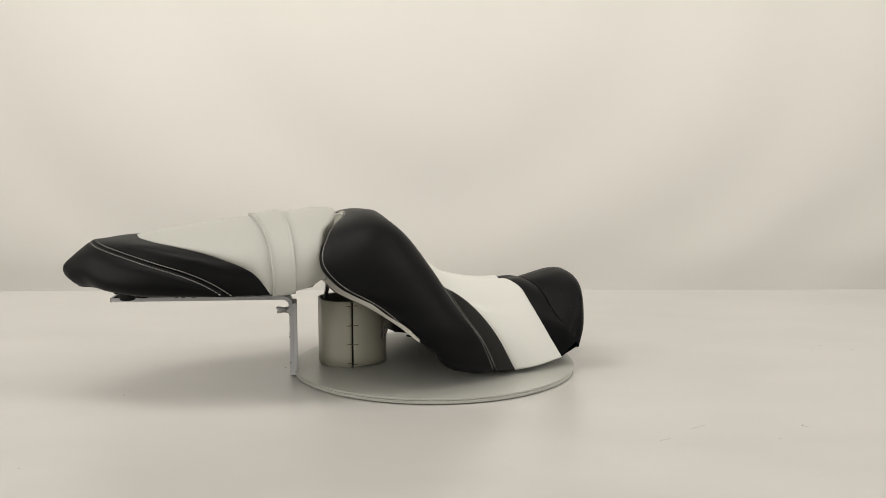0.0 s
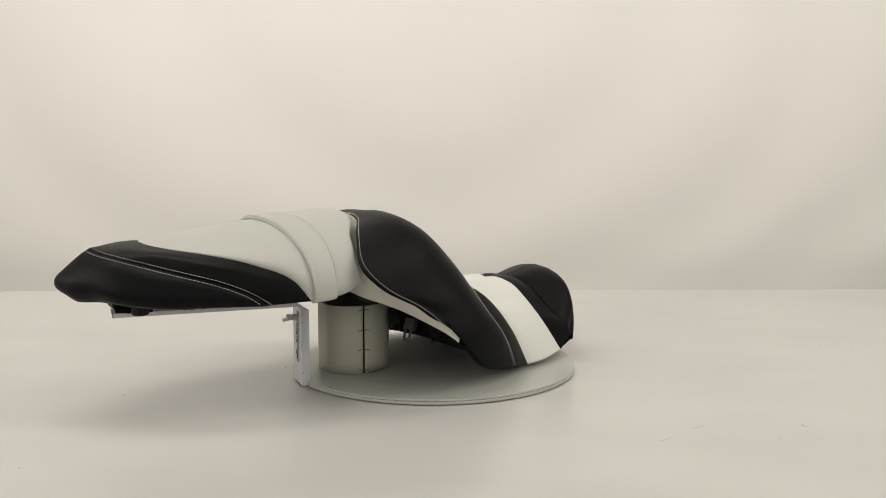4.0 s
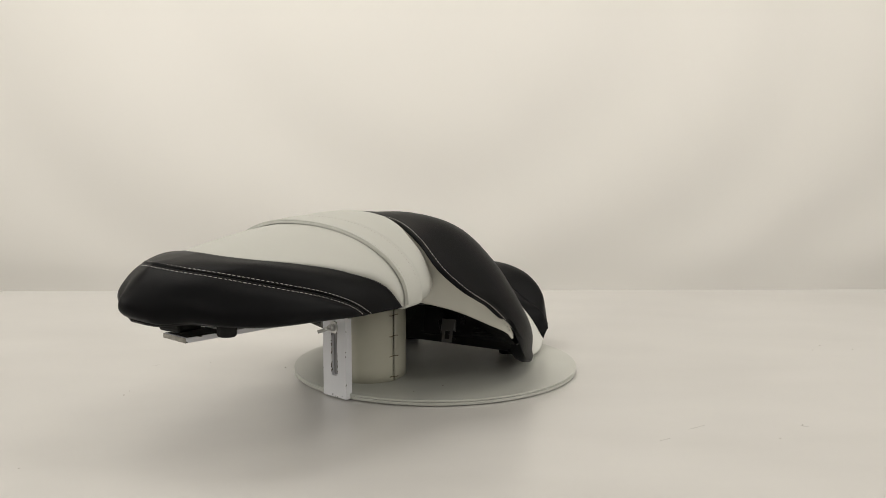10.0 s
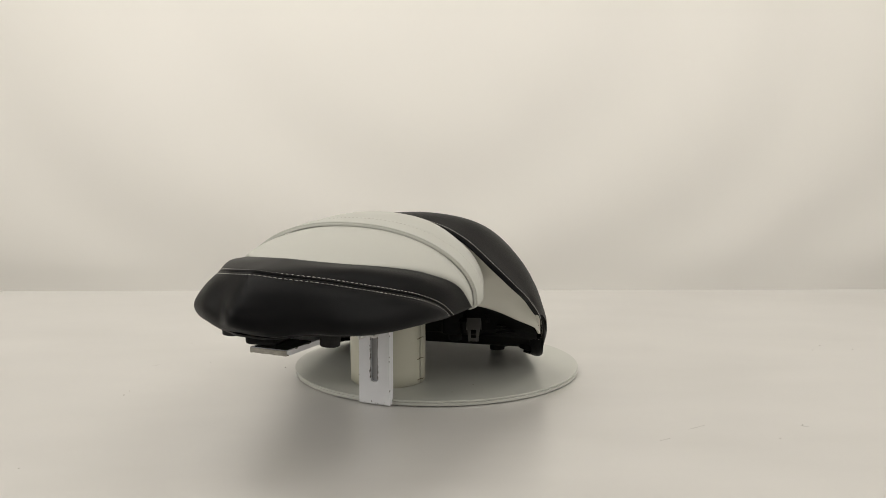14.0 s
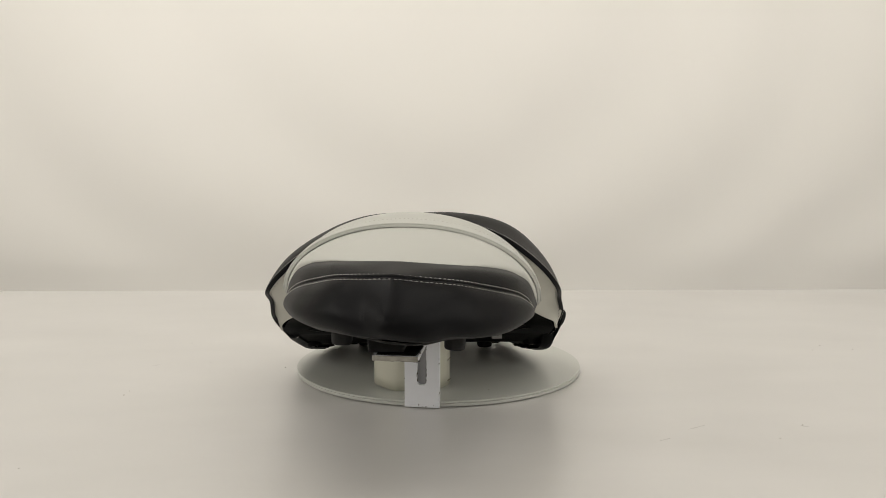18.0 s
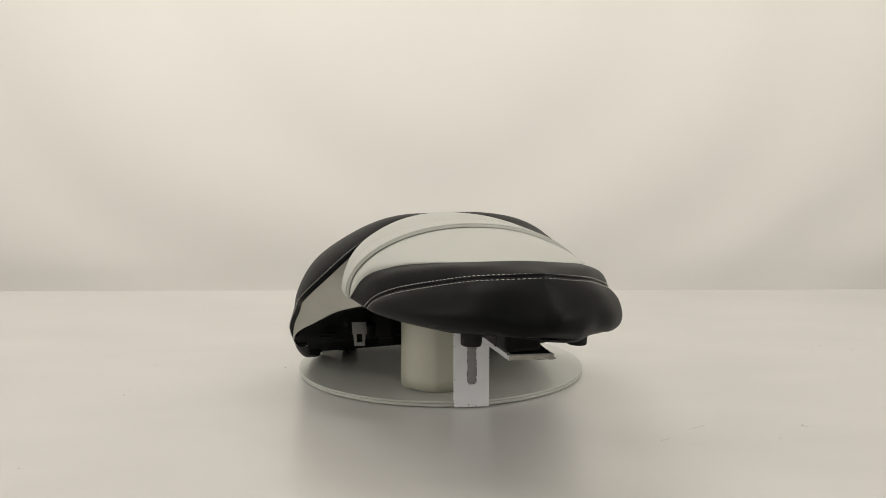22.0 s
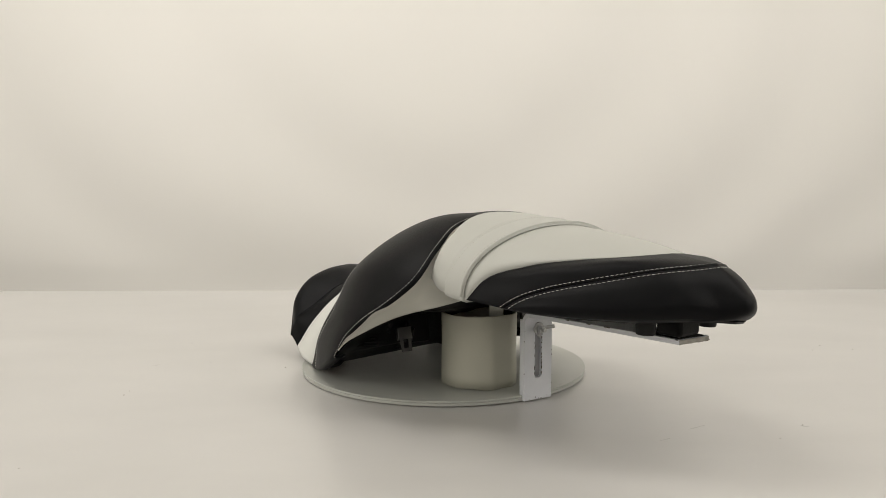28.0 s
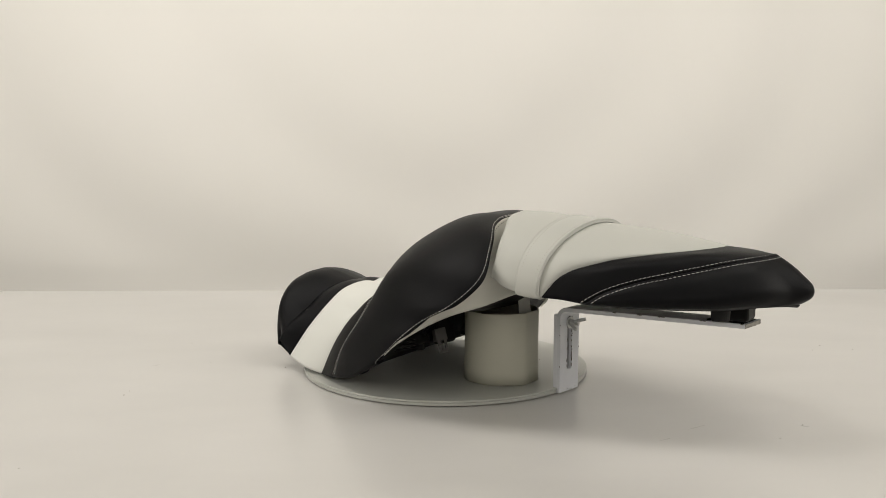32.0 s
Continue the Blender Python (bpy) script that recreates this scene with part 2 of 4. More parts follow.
def room():
    x0, x1, y0, y1, z0, z1, w = -2.6, 2.6, -3.6, 2.3, -0.86, 2.42, 0.1
    spec = [("floor", (x0, y0, z0 - w), (x1, y1, z0), WALL, "plain worn concrete workshop floor"),
            ("ceiling", (x0, y0, z1), (x1, y1, z1 + w), CEIL, "plain white painted ceiling"),
            ("wall_north", (x0 - w, y1, z0 - w), (x1 + w, y1 + w, z1 + w), WALL, "plain cream wall behind the backdrop"),
            ("wall_south", (x0 - w, y0 - w, z0 - w), (x1 + w, y0, z1 + w), WALL, "plain cream painted wall"),
            ("wall_west", (x0 - w, y0, z0 - w), (x0, y1, z1 + w), WALL, "plain cream painted wall"),
            ("wall_east", (x1, y0, z0 - w), (x1 + w, y1, z1 + w), WALL, "plain cream painted wall")]
    for name, a, b, mat, label in spec:
        a, b = Vector(a), Vector(b)
        bm = box_bm(*(b - a), Matrix.Translation((a + b) / 2), bevel=0)
        ob = part(name, bm, mat, None, label)
        tagged(ob, kind="structure")


def table_sheet():
    """The table's white top: a thick sheet with a soft rounded far edge and faint waves."""
    nx, ny = 90, 70
    xs = np.linspace(-2.3, 2.3, nx)
    ys = np.concatenate([np.linspace(-1.05, EDGE_Y - 0.012, ny - 6), EDGE_Y - 0.012 + 0.012 * np.sin(np.linspace(0.2, 1, 6) * math.pi / 2)])
    verts, faces = [], []
    for j, y in enumerate(ys):
        for x in xs:
            lean = 0.0107 * x
            z = FLOOR_Z + 0.008 * (max(0, y - 0.44) / 0.324) ** 2
            if y > EDGE_Y - 0.012:
                f = (y - (EDGE_Y - 0.012)) / 0.012
                z -= 0.012 * (1 - math.sqrt(max(0, 1 - f * f)))
            verts.append((x, y + lean * max(0, y / EDGE_Y), z))
    for j in range(ny - 1):
        for i in range(nx - 1):
            a = j * nx + i
            faces.append((a, a + 1, a + nx + 1, a + nx))
    top = len(verts)
    verts += [(x, y, z - 0.03) for x, y, z in verts]
    faces += [tuple(top + v for v in f[::-1]) for f in list(faces)]
    ring = [i for i in range(nx)] + [j * nx + nx - 1 for j in range(1, ny)] + [(ny - 1) * nx + i for i in range(nx - 2, -1, -1)] + [j * nx for j in range(ny - 2, 0, -1)]
    for a, b in zip(ring, ring[1:] + ring[:1]):
        faces.append((a, top + a, top + b, b))
    t = thing("work_table", pose(0, 0, FLOOR_Z - 0.03), "wide table covered with a glossy white sheet", "table")
    me = mesh_of("tabletop", [(x, y, z - FLOOR_Z + 0.03) for x, y, z in verts], faces, SHEET)
    child("tabletop", me, t)
    for x in (-2.1, 2.1):
        for y in (-0.95, 0.66):
            part("leg", box_bm(0.06, 0.06, 0.82, Matrix.Translation((x, y, -0.41)), 0.004), PAINT, t)


FOLDS = [  # soft folds of the cloth: line of (x, z), width, depth
    ([(-1.02, 1.25), (-0.92, 0.84), (-0.72, 0.60), (-0.42, 0.34), (0.0, 0.20), (0.38, 0.36), (0.66, 0.60), (0.82, 0.90), (0.90, 1.25)], 0.11, 0.030),
    ([(1.42, 1.2), (1.34, 0.78), (1.26, 0.48), (1.05, 0.22), (0.78, 0.03), (0.4, -0.08)], 0.09, 0.026),
    ([(-1.75, 0.80), (-1.55, 0.42), (-1.25, 0.12), (-0.85, -0.04), (-0.3, -0.08)], 0.10, 0.026),
    ([(1.85, 0.62), (1.6, 0.20), (1.3, -0.02)], 0.08, 0.022),
    ([(-1.28, 1.3), (-1.22, 0.95), (-1.05, 0.66), (-0.85, 0.42)], 0.07, 0.012),
    ([(0.25, 1.3), (0.20, 0.8), (0.22, 0.55)], 0.08, 0.010),
    ([(-2.1, -0.125), (-1.0, -0.14), (0.2, -0.135), (1.2, -0.125), (2.1, -0.14)], 0.06, 0.018),
]


def backdrop():
    """A white cloth hung behind the table, in soft swags."""
    nx, nz = 220, 130
    xs, zs = np.linspace(-2.3, 2.3, nx), np.linspace(-0.6, 2.05, nz)
    x, z = np.meshgrid(xs, zs)
    y = np.full_like(x, 1.62)
    for line, width, deep in FOLDS:
        c = spline([(a, 0, b) for a, b in line], 260)
        best = np.full_like(x, 1e9)
        for k in range(len(c)):
            best = np.minimum(best, (x - c[k, 0]) ** 2 + (z - c[k, 2]) ** 2)
        y += 0.60 * deep * np.exp(-best / (1.5 * width) ** 2)
    for j in range(nz):
        for i in range(nx):
            y[j, i] += 0.010 * noise.noise((x[j, i] * 0.9, z[j, i] * 0.7, 7.0)) + 0.0035 * noise.noise((x[j, i] * 3.1, z[j, i] * 2.0, 2.0))
    foot = np.clip(-z / 0.2, 0, 1)
    y += 0.008 * foot * foot * (0.75 + 0.25 * np.abs(x))
    verts = np.stack([x, y, z], -1).reshape(-1, 3)
    faces = []
    for j in range(nz - 1):
        for i in range(nx - 1):
            a = j * nx + i
            faces.append((a, a + 1, a + nx + 1, a + nx))
    ob = new("backdrop", mesh_of("backdrop", verts, faces, CLOTH))
    ob.modifiers.new("thickness", "SOLIDIFY").thickness = 0.002
    tagged(ob, "white cloth backdrop hanging in soft swags", kind="structure")


def crumbs():
    """Grains of dirt and a faint scratch on the table sheet."""
    spots = [(-0.449, -0.4496), (-0.3812, 0.0125), (-0.4483, -0.1769), (-0.4482, -0.157), (-0.251, -0.0214), (0.6575, 0.1), (0.6878, 0.1358), (0.7308, 0.1042), (0.21, 0.0924), (0.4505, -0.3094), (0.4009, -0.3587)]
    rnd = random.Random(3)
    for k, (x, y) in enumerate(spots):
        bm = bmesh.new()
        r = rnd.uniform(0.0006, 0.0011)
        bmesh.ops.create_icosphere(bm, subdivisions=1, radius=r)
        for v in bm.verts:
            v.co *= rnd.uniform(0.7, 1.3)
            v.co.z *= 0.6
        ob = part("dirt_crumb", bm, SPECK, None, "tiny dark crumb lying on the white sheet")
        ob.location = (x, y, FLOOR_Z + r * 0.4)
        tagged(ob, category="crumb", group="crumbs on the table")


def scuffs():
    """Short faint scuffs in the sheet's gloss."""
    for x, y, long, turn in ((0.2650, -0.3610, 0.018, 30), (0.3150, -0.3180, 0.032, 32), (0.4510, -0.3140, 0.010, -34), (-0.4640, -0.0070, 0.014, 55), (-0.4600, 0.1570, 0.006, 5)):
        bm = bmesh.new()
        outline = [(f * long, 0.0007 * math.sin(math.pi * (f + 0.5)) * k) for k, fs in ((1, (-0.5, -0.25, 0, 0.25, 0.5)), (-1, (0.25, 0, -0.25))) for f in fs]
        low = [bm.verts.new((a, b, 0)) for a, b in outline]
        high = [bm.verts.new((a, b * 0.6, 0.0002)) for a, b in outline]
        for i in range(len(low)):
            k = (i + 1) % len(low)
            bm.faces.new((low[i], low[k], high[k], high[i]))
        bm.faces.new(high)
        bm.faces.new(low[::-1])
        ob = part("scuff_mark", bm, SCUFF, None, "faint grey scuff in the white sheet")
        ob.matrix_world = pose(x, y, FLOOR_Z + 0.0002, 0, 0, turn)
        tagged(ob, category="scuff", group="scuffs on the table")


# ---------------------------------------------------------------- turntable
DISC_C, DISC_R = (-0.0042, -0.0112), 0.2262


def turntable():
    t = thing("turntable", pose(0, 0, FLOOR_Z), "thin round white turntable of two stacked boards", "turntable")
    up = -FLOOR_Z
    for name, r, z0, z1, dx in (("upper_board", DISC_R, 0.0012, 0.0040, 0), ("lower_board", DISC_R - 0.0006, -0.0036, 0.0008, 0.0006)):
        part(name, cyl_bm(r, r, z1 - z0, pose(DISC_C[0] + dx, DISC_C[1], up + (z0 + z1) / 2), 160, 0.0007), DISC, t)
    part("bearing_ring", cyl_bm(0.09, 0.09, 0.0080, pose(0, 0, 0.0040), 48), STEEL, t)
    for x, y, r in ((0.0665, -0.182, 0.0011), (0.086, -0.1358, 0.0012), (-0.13, -0.04, 0.0009)):
        part("dark_spot", cyl_bm(r, r * 0.7, 0.0004, pose(x, y, up + 0.0042), 8), SPECK, t)
    return t


def pipe_stand():
    cx, cy, r, z0, z1 = -0.0427, -0.1383, 0.0550, 0.0042, 0.1085
    t = thing("pipe_stand", pose(cx, cy, z0), "short cream plastic pipe stood upright, slit and stapled with wire", "pipe")
    slit = math.atan2(-0.1500 - cy, 0.0120 - cx)
    gap = 0.027
    n = 96
    rnd = random.Random(4)
    verts, faces = [], []
    for i in range(n + 1):
        a = slit + gap + (2 * math.pi - 2 * gap) * i / n
        wob = 0.0004 * math.sin(3 * a + 1) + 0.0001 * math.sin(11 * a)
        off = (a - (slit - 1.40) + math.pi) % (2 * math.pi) - math.pi
        flat = math.cos(0.31) / math.cos(off) if abs(off) < 0.31 else 1.0
        for rr, z in ((r, 0.0), (r, 0.02), (r + 0.0006 * math.sin(2 * a), 0.06), (r, z1 - z0 - 0.001 + wob), (r - 0.0006, z1 - z0 + wob),
                      (r - 0.0024, z1 - z0 + wob), (r - 0.003, z1 - z0 - 0.001 + wob), (r - 0.003, 0.0)):
            zz = z + (0.0011 * math.sin(2 * a + 0.6) + 0.0005 * math.sin(7 * a) + 0.0006 if z == 0.0 else 0)
            verts.append((rr * flat * math.cos(a), rr * flat * math.sin(a), max(zz, 0)))
    for i in range(n):
        for j in range(8):
            faces.append((i * 8 + j, (i + 1) * 8 + j, (i + 1) * 8 + (j + 1) % 8, i * 8 + (j + 1) % 8))
    faces += [tuple(range(8)), tuple(n * 8 + j for j in range(7, -1, -1))]
    child("pipe_wall", mesh_of("pipe_wall", verts, faces, PVC), t)
    # a dark strip behind the slit, standing in for shade inside the pipe
    bm = box_bm(0.003, 0.020, z1 - z0 - 0.006, pose(0, 0, 0, 0, 0, math.degrees(slit)) @ Matrix.Translation((r - 0.0056, 0, (z1 - z0) / 2)), 0.0005)
    part("slit_shade", bm, DARK, t)
    for k, h in enumerate((0.1016, 0.0710, 0.0411, 0.0105)):
        w = 0.0085 + 0.002 * rnd.random()
        line = []
        for s in np.linspace(-1, 1, 13):
            a = slit + s * w / r
            rr = r + 0.0007 - (0.0018 if abs(s) == 1 else 0)
            line.append((rr * math.cos(a), rr * math.sin(a), h - z0 + 0.0006 * math.sin(3 * s + k)))
        tube(line, 0.0006, WIRE, "wire_staple", t, sides=6)
    return t


def slotted_bracket():
    """Two overlapped plates at the turntable's rim; the outer one has a slot and bends over into the bar under the rear seat."""
    pl, pr = Vector((-0.0502, -0.2318, 0)), Vector((-0.0042, -0.2391, 0))
    mid = (pl + pr) / 2 + Vector((0.0009, -0.0055, 0))
    wide = (pr - pl).length
    turn = math.degrees(math.atan2(pr.y - pl.y, pr.x - pl.x))
    z0 = -0.0030
    t = thing("slotted_bracket", pose(mid.x, mid.y, z0, 0, 0, turn), "white painted steel bracket with a slot and wing nut", "bracket")
    # local: x across, -y outwards (to the tail), z up
    h, RISE = 0.1150 - z0, 0.0068
    part("inner_plate", box_bm(wide, 0.0058, h - 0.006, Matrix.Translation((0, 0.0085, (h - 0.006) / 2)), 0.0008), PAINT, t)
    # outer plate with a slot and a bend at its top
    bm = bmesh.new()
    sw, s0, s1 = 0.0060, 0.0264 - z0, 0.105 - z0
    bar_mid = Vector((-0.0470, -0.4931, 0)) - mid
    c, s = math.cos(math.radians(-turn)), math.sin(math.radians(-turn))
    end = Vector((c * bar_mid.x - s * bar_mid.y, s * bar_mid.x + c * bar_mid.y, 0))
    prof = [(0.0, z) for z in np.linspace(0, h - 0.010, 40)]
    for a in np.linspace(10, 90, 9):
        prof.append((-0.010 * (1 - math.cos(math.radians(a))), h - 0.010 + 0.010 * math.sin(math.radians(a))))
    y_end = end.y
    for f in np.linspace(0.05, 1, 20):
        prof.append((-0.010 + f * (y_end + 0.010), h + f * RISE))
    cols = [-wide / 2, -wide / 4, -sw, 0.0, sw, wide / 4, wide / 2]
    th = 0.0055
    pv = np.array(prof)
    tg = np.gradient(pv, axis=0)
    tg /= np.sqrt((tg**2).sum(1, keepdims=True))
    nrm = np.stack([tg[:, 1], -tg[:, 0]], 1)        # towards the inside of the bend's back
    rows = []
    for i, (y, z) in enumerate(prof):
        shift = 0.0 if y > -0.011 else end.x * ((y + 0.010) / (y_end + 0.010))
        row = []
        for x in cols:
            row.append((bm.verts.new((x + shift, y, z)), bm.verts.new((x + shift, y + nrm[i][0] * th, z + nrm[i][1] * th))))
        rows.append(row)
    inside_slot = lambda i, j: j in (2, 3) and s0 <= (prof[i][1] + prof[i + 1][1]) / 2 <= s1 and prof[i][0] == 0.0
    for i in range(len(rows) - 1):
        for j in range(len(cols) - 1):
            if inside_slot(i, j):
                continue
            for k in (0, 1):
                q = [rows[i][j][k], rows[i][j + 1][k], rows[i + 1][j + 1][k], rows[i + 1][j][k]]
                bm.faces.new(q if k == 0 else q[::-1])
    bmesh.ops.recalc_face_normals(bm, faces=bm.faces)
    bound = [e for e in bm.edges if e.is_boundary and e.verts[0].is_valid]
    done = set()
    pair = {}
    for row in rows:
        for a, b in row:
            pair[a], pair[b] = b, a
    for e in bound:
        a, b = e.verts
        if (a, b) in done or pair[a] is b:
            continue
        done |= {(a, b), (b, a), (pair[a], pair[b]), (pair[b], pair[a])}
        try:
            bm.faces.new((a, b, pair[b], pair[a]))
        except ValueError:
            pass
    part("outer_plate", bm, PAINT, t, "bent white plate with a long worn slot")
    part("worn_strip", box_bm(0.018, 0.0006, s1 - s0 + 0.004, Matrix.Translation((0, 0.0053, (s0 + s1) / 2)), 0.0001, 1), WORN, t, "bare grey steel seen through the slot")
    # rounded slot ends
    for z, sgn in ((s0, 1), (s1, -1)):
        b2 = bmesh.new()
        for k in (-1, 1):
            arc = [(k * sw, z - sgn * 0.0012), (k * sw, z + sgn * sw)]
            arc += [(k * sw * math.cos(a), z + sgn * (sw - sw * math.sin(a))) for a in np.linspace(0.2, math.pi / 2, 7)] + [(0, z - sgn * 0.0012)]
            rings = [[b2.verts.new((x, y, q)) for x, q in arc] for y in (0.0003, th - 0.0004)]
            b2.faces.new(rings[0])
            b2.faces.new(rings[1][::-1])
            for q in range(len(arc)):
                w = (q + 1) % len(arc)
                b2.faces.new((rings[0][q], rings[0][w], rings[1][w], rings[1][q]))
        part("slot_end", b2, PAINT, t)
    zn = 0.0955 - z0
    part("washer", cyl_bm(0.0085, 0.0085, 0.0014, pose(0.0, -0.0007, zn, 90, 0, 0), 28, 0.0003), STEEL, t)
    nut = part("wing_nut", cyl_bm(0.0052, 0.0042, 0.008, pose(0.0, -0.0055, zn, 90, 0, 0), 20, 0.0006), STEEL, t, "zinc wing nut")
    for k in (-1, 1):
        line = [(k * 0.003, -0.005, zn), (k * 0.0075, -0.010, zn + k * 0.003), (k * 0.0115, -0.0165, zn + k * 0.005), (k * 0.0125, -0.0185, zn + k * 0.0055)]
        tube(spline(line, 10), 0.0026, STEEL, "wing", nut)
    part("bolt", cyl_bm(0.0028, 0.0028, 0.026, pose(0.0, -0.002, zn, 90, 0, 0), 16, 0.0004), STEEL, t)
    rnd = random.Random(9)
    b3 = bmesh.new()
    for k in range(16):
        x = rnd.choice((-wide / 2, wide / 2)) if k < 8 else rnd.uniform(-0.02, 0.02)
        z = rnd.uniform(0.003, h - 0.012) if k < 8 else rnd.choice((0.001, 0.003))
        s_ = rnd.uniform(0.0004, 0.0010)
        bmesh.ops.create_icosphere(b3, subdivisions=1, radius=1, matrix=Matrix.Translation((x, rnd.uniform(-0.0003, 0.001), z)) @ Matrix.Diagonal((s_, 0.0007, s_ * 1.4, 1)))
    for k in range(60):
        x = rnd.choice((-sw, sw)) + rnd.uniform(-0.0004, 0.0004)
        s_ = rnd.uniform(0.0005, 0.0014)
        bmesh.ops.create_icosphere(b3, subdivisions=1, radius=1, matrix=Matrix.Translation((x, rnd.uniform(-0.0002, 0.001), rnd.uniform(s0 + 0.004, s1))) @ Matrix.Diagonal((0.0007, 0.0007, s_ * 1.6, 1)))
    for k in range(26):
        x = end.x + rnd.uniform(-0.5, 0.5) * wide
        s_ = rnd.uniform(0.0006, 0.0022)
        up = rnd.choice((0.0003, 0.0006, 0.001))
        bmesh.ops.create_icosphere(b3, subdivisions=1, radius=1, matrix=Matrix.Translation((x, y_end + rnd.uniform(0, 0.0008), h + RISE + up)) @ Matrix.Diagonal((s_ * 1.5, 0.0009, 0.0008, 1)))
    for k in range(14):
        f = rnd.uniform(0.25, 1)
        x = end.x * f + rnd.choice((-wide / 2, wide / 2)) * rnd.uniform(0.97, 1.0)
        s_ = rnd.uniform(0.001, 0.003)
        bmesh.ops.create_icosphere(b3, subdivisions=1, radius=1, matrix=Matrix.Translation((x, -0.01 + f * (y_end + 0.01), h + f * RISE + th - 0.0004)) @ Matrix.Diagonal((0.0012, s_ * 1.6, 0.0008, 1)))
    face = box_bm(wide - 0.0006, 0.0008, th - 0.0004, Matrix.Translation((end.x, y_end - 0.0003, h + RISE + th / 2)), 0.0002, 1)
    part("worn_end", face, SCUFFED, t, "scuffed grey end of the bar")
    # dark pad added to stand in for the shade on the bar's top
    pad = box_bm(wide - 0.006, 0.046, 0.0026, Matrix.Translation((end.x, y_end + 0.0260, h + RISE + th - 0.0006)), 0.0008)
    part("bar_top_shade", pad, RUBBER, t, "thin dark pad for the shade on the bar's top")
    tagged(part("paint_chipping", b3, CHIP, t, "dark chips in the paint"), kind="stuff")
    return t


# ---------------------------------------------------------------- rear (pillion) seat
PILLION = Matrix.Translation((-0.0332, 0.0008, 0.15)) @ pose(0, 0, 0, 0, 2.70, -0.863) @ Matrix.Translation((0, 0, -0.15))
PB1 = [(0, -0.4600, 0.2176), (0.03, -0.4538, 0.2160), (0.06, -0.4324, 0.2125), (0.088, -0.3993, 0.2078), (0.1213, -0.3478, 0.1963), (0.147, -0.3019, 0.175), (0.1575, -0.285, 0.151)]
PS1 = [(0, -0.5222, 0.2112), (0.03, -0.5120, 0.2082), (0.06, -0.4915, 0.2036), (0.085, -0.4619, 0.1957), (0.108, -0.4306, 0.1873), (0.1285, -0.3894, 0.1755), (0.1425, -0.3569, 0.1612), (0.148, -0.337, 0.148)]
PM1 = [(0, -0.5735, 0.1641), (0.0227, -0.5614, 0.1601), (0.056, -0.5292, 0.1687), (0.0832, -0.5035, 0.1642), (0.1015, -0.4781, 0.161), (0.1303, -0.4168, 0.155), (0.1441, -0.3693, 0.1508), (0.148, -0.337, 0.148)]
PM1_FAR = [(0, -0.5735, 0.1641), (0.015, -0.5510, 0.1631), (0.0556, -0.5282, 0.1682), (0.083, -0.5038, 0.1647), (0.1016, -0.4783, 0.1603), (0.1303, -0.4168, 0.155), (0.1441, -0.3693, 0.1508), (0.148, -0.337, 0.148)]
PE1 = [(0, -0.5487, 0.1518), (0.0286, -0.54, 0.1520), (0.0569, -0.5146, 0.1555), (0.0805, -0.4849, 0.1517), (0.1026, -0.4499, 0.1476), (0.1255, -0.4045, 0.1467), (0.1402, -0.3628, 0.1467), (0.147, -0.337, 0.147)]
PE1_FAR = [(0, -0.5487, 0.1518), (0.0286, -0.5374, 0.1535), (0.0569, -0.5138, 0.152), (0.0805, -0.4851, 0.1485), (0.1026, -0.4499, 0.1476), (0.1255, -0.4045, 0.1467), (0.1402, -0.3628, 0.1467), (0.147, -0.337, 0.147)]
PTOP = [(0, -0.4600, 0.2176), (0, -0.40, 0.2290), (0, -0.345, 0.2360), (0, -0.29, 0.2415), (0, -0.24, 0.2475), (0, -0.200, 0.2530), (0, -0.176, 0.2535)]
PSIDE = [(0.1575, -0.285, 0.151), (0.1600, -0.252, 0.1545), (0.1595, -0.232, 0.1590), (0.1545, -0.214, 0.1680)]


def crown_point(y):
    p = spline(PTOP, 200)
    return np.array([0, y, np.interp(y, p[:, 1], p[:, 2])])


def arch(top, side, flat, steps):
    """Half an arched section from the crown to the side. flat 0: a low parabola, 1: a full quarter ellipse."""
    f = np.linspace(0, 1, steps + 1)
    x = f + (np.sin(f * math.pi / 2) - f) * flat
    drop = x**2 * (1 - flat) + (1 - np.maximum(0, 1 - x**2.3) ** (1 / 2.3)) * flat
    out = np.empty((steps + 1, 3))
    out[:, 0] = side[0] * x
    out[:, 1] = top[1] + (side[1] - top[1]) * x**1.5
    out[:, 2] = top[2] + (side[2] - top[2]) * drop
    return out


def rounded_tip(g):
    """Eases the ridge along the middle of the tail, below its seam."""
    c, soft_g = g.shape[0] // 2, g.copy()
    for _ in range(14):
        soft_g[c - 7:c + 8] = (soft_g[c - 8:c + 7] + 2 * soft_g[c - 7:c + 8] + soft_g[c - 6:c + 9]) / 4
    w = np.clip(np.arange(g.shape[1]) / 6, 0, 1)[None, :, None]
    out = g * (1 - w) + soft_g * w
    for _ in range(5):
        out[:, 9:24] = (out[:, 8:23] + 2 * out[:, 9:24] + out[:, 10:25]) / 4
    return out


def dented(g):
    """The vinyl is pulled in under the chin of the tail."""
    side = g[..., 0] - 0.010
    w = np.exp(-(side / np.where(side < 0, 0.022, 0.036)) ** 2) * np.clip((0.178 - g[..., 2]) / 0.020, 0, 1) * np.clip(-(g[..., 1] + 0.44) / 0.05, 0, 1)
    out = g.copy()
    out[..., 1] += 0.0095 * w
    return out


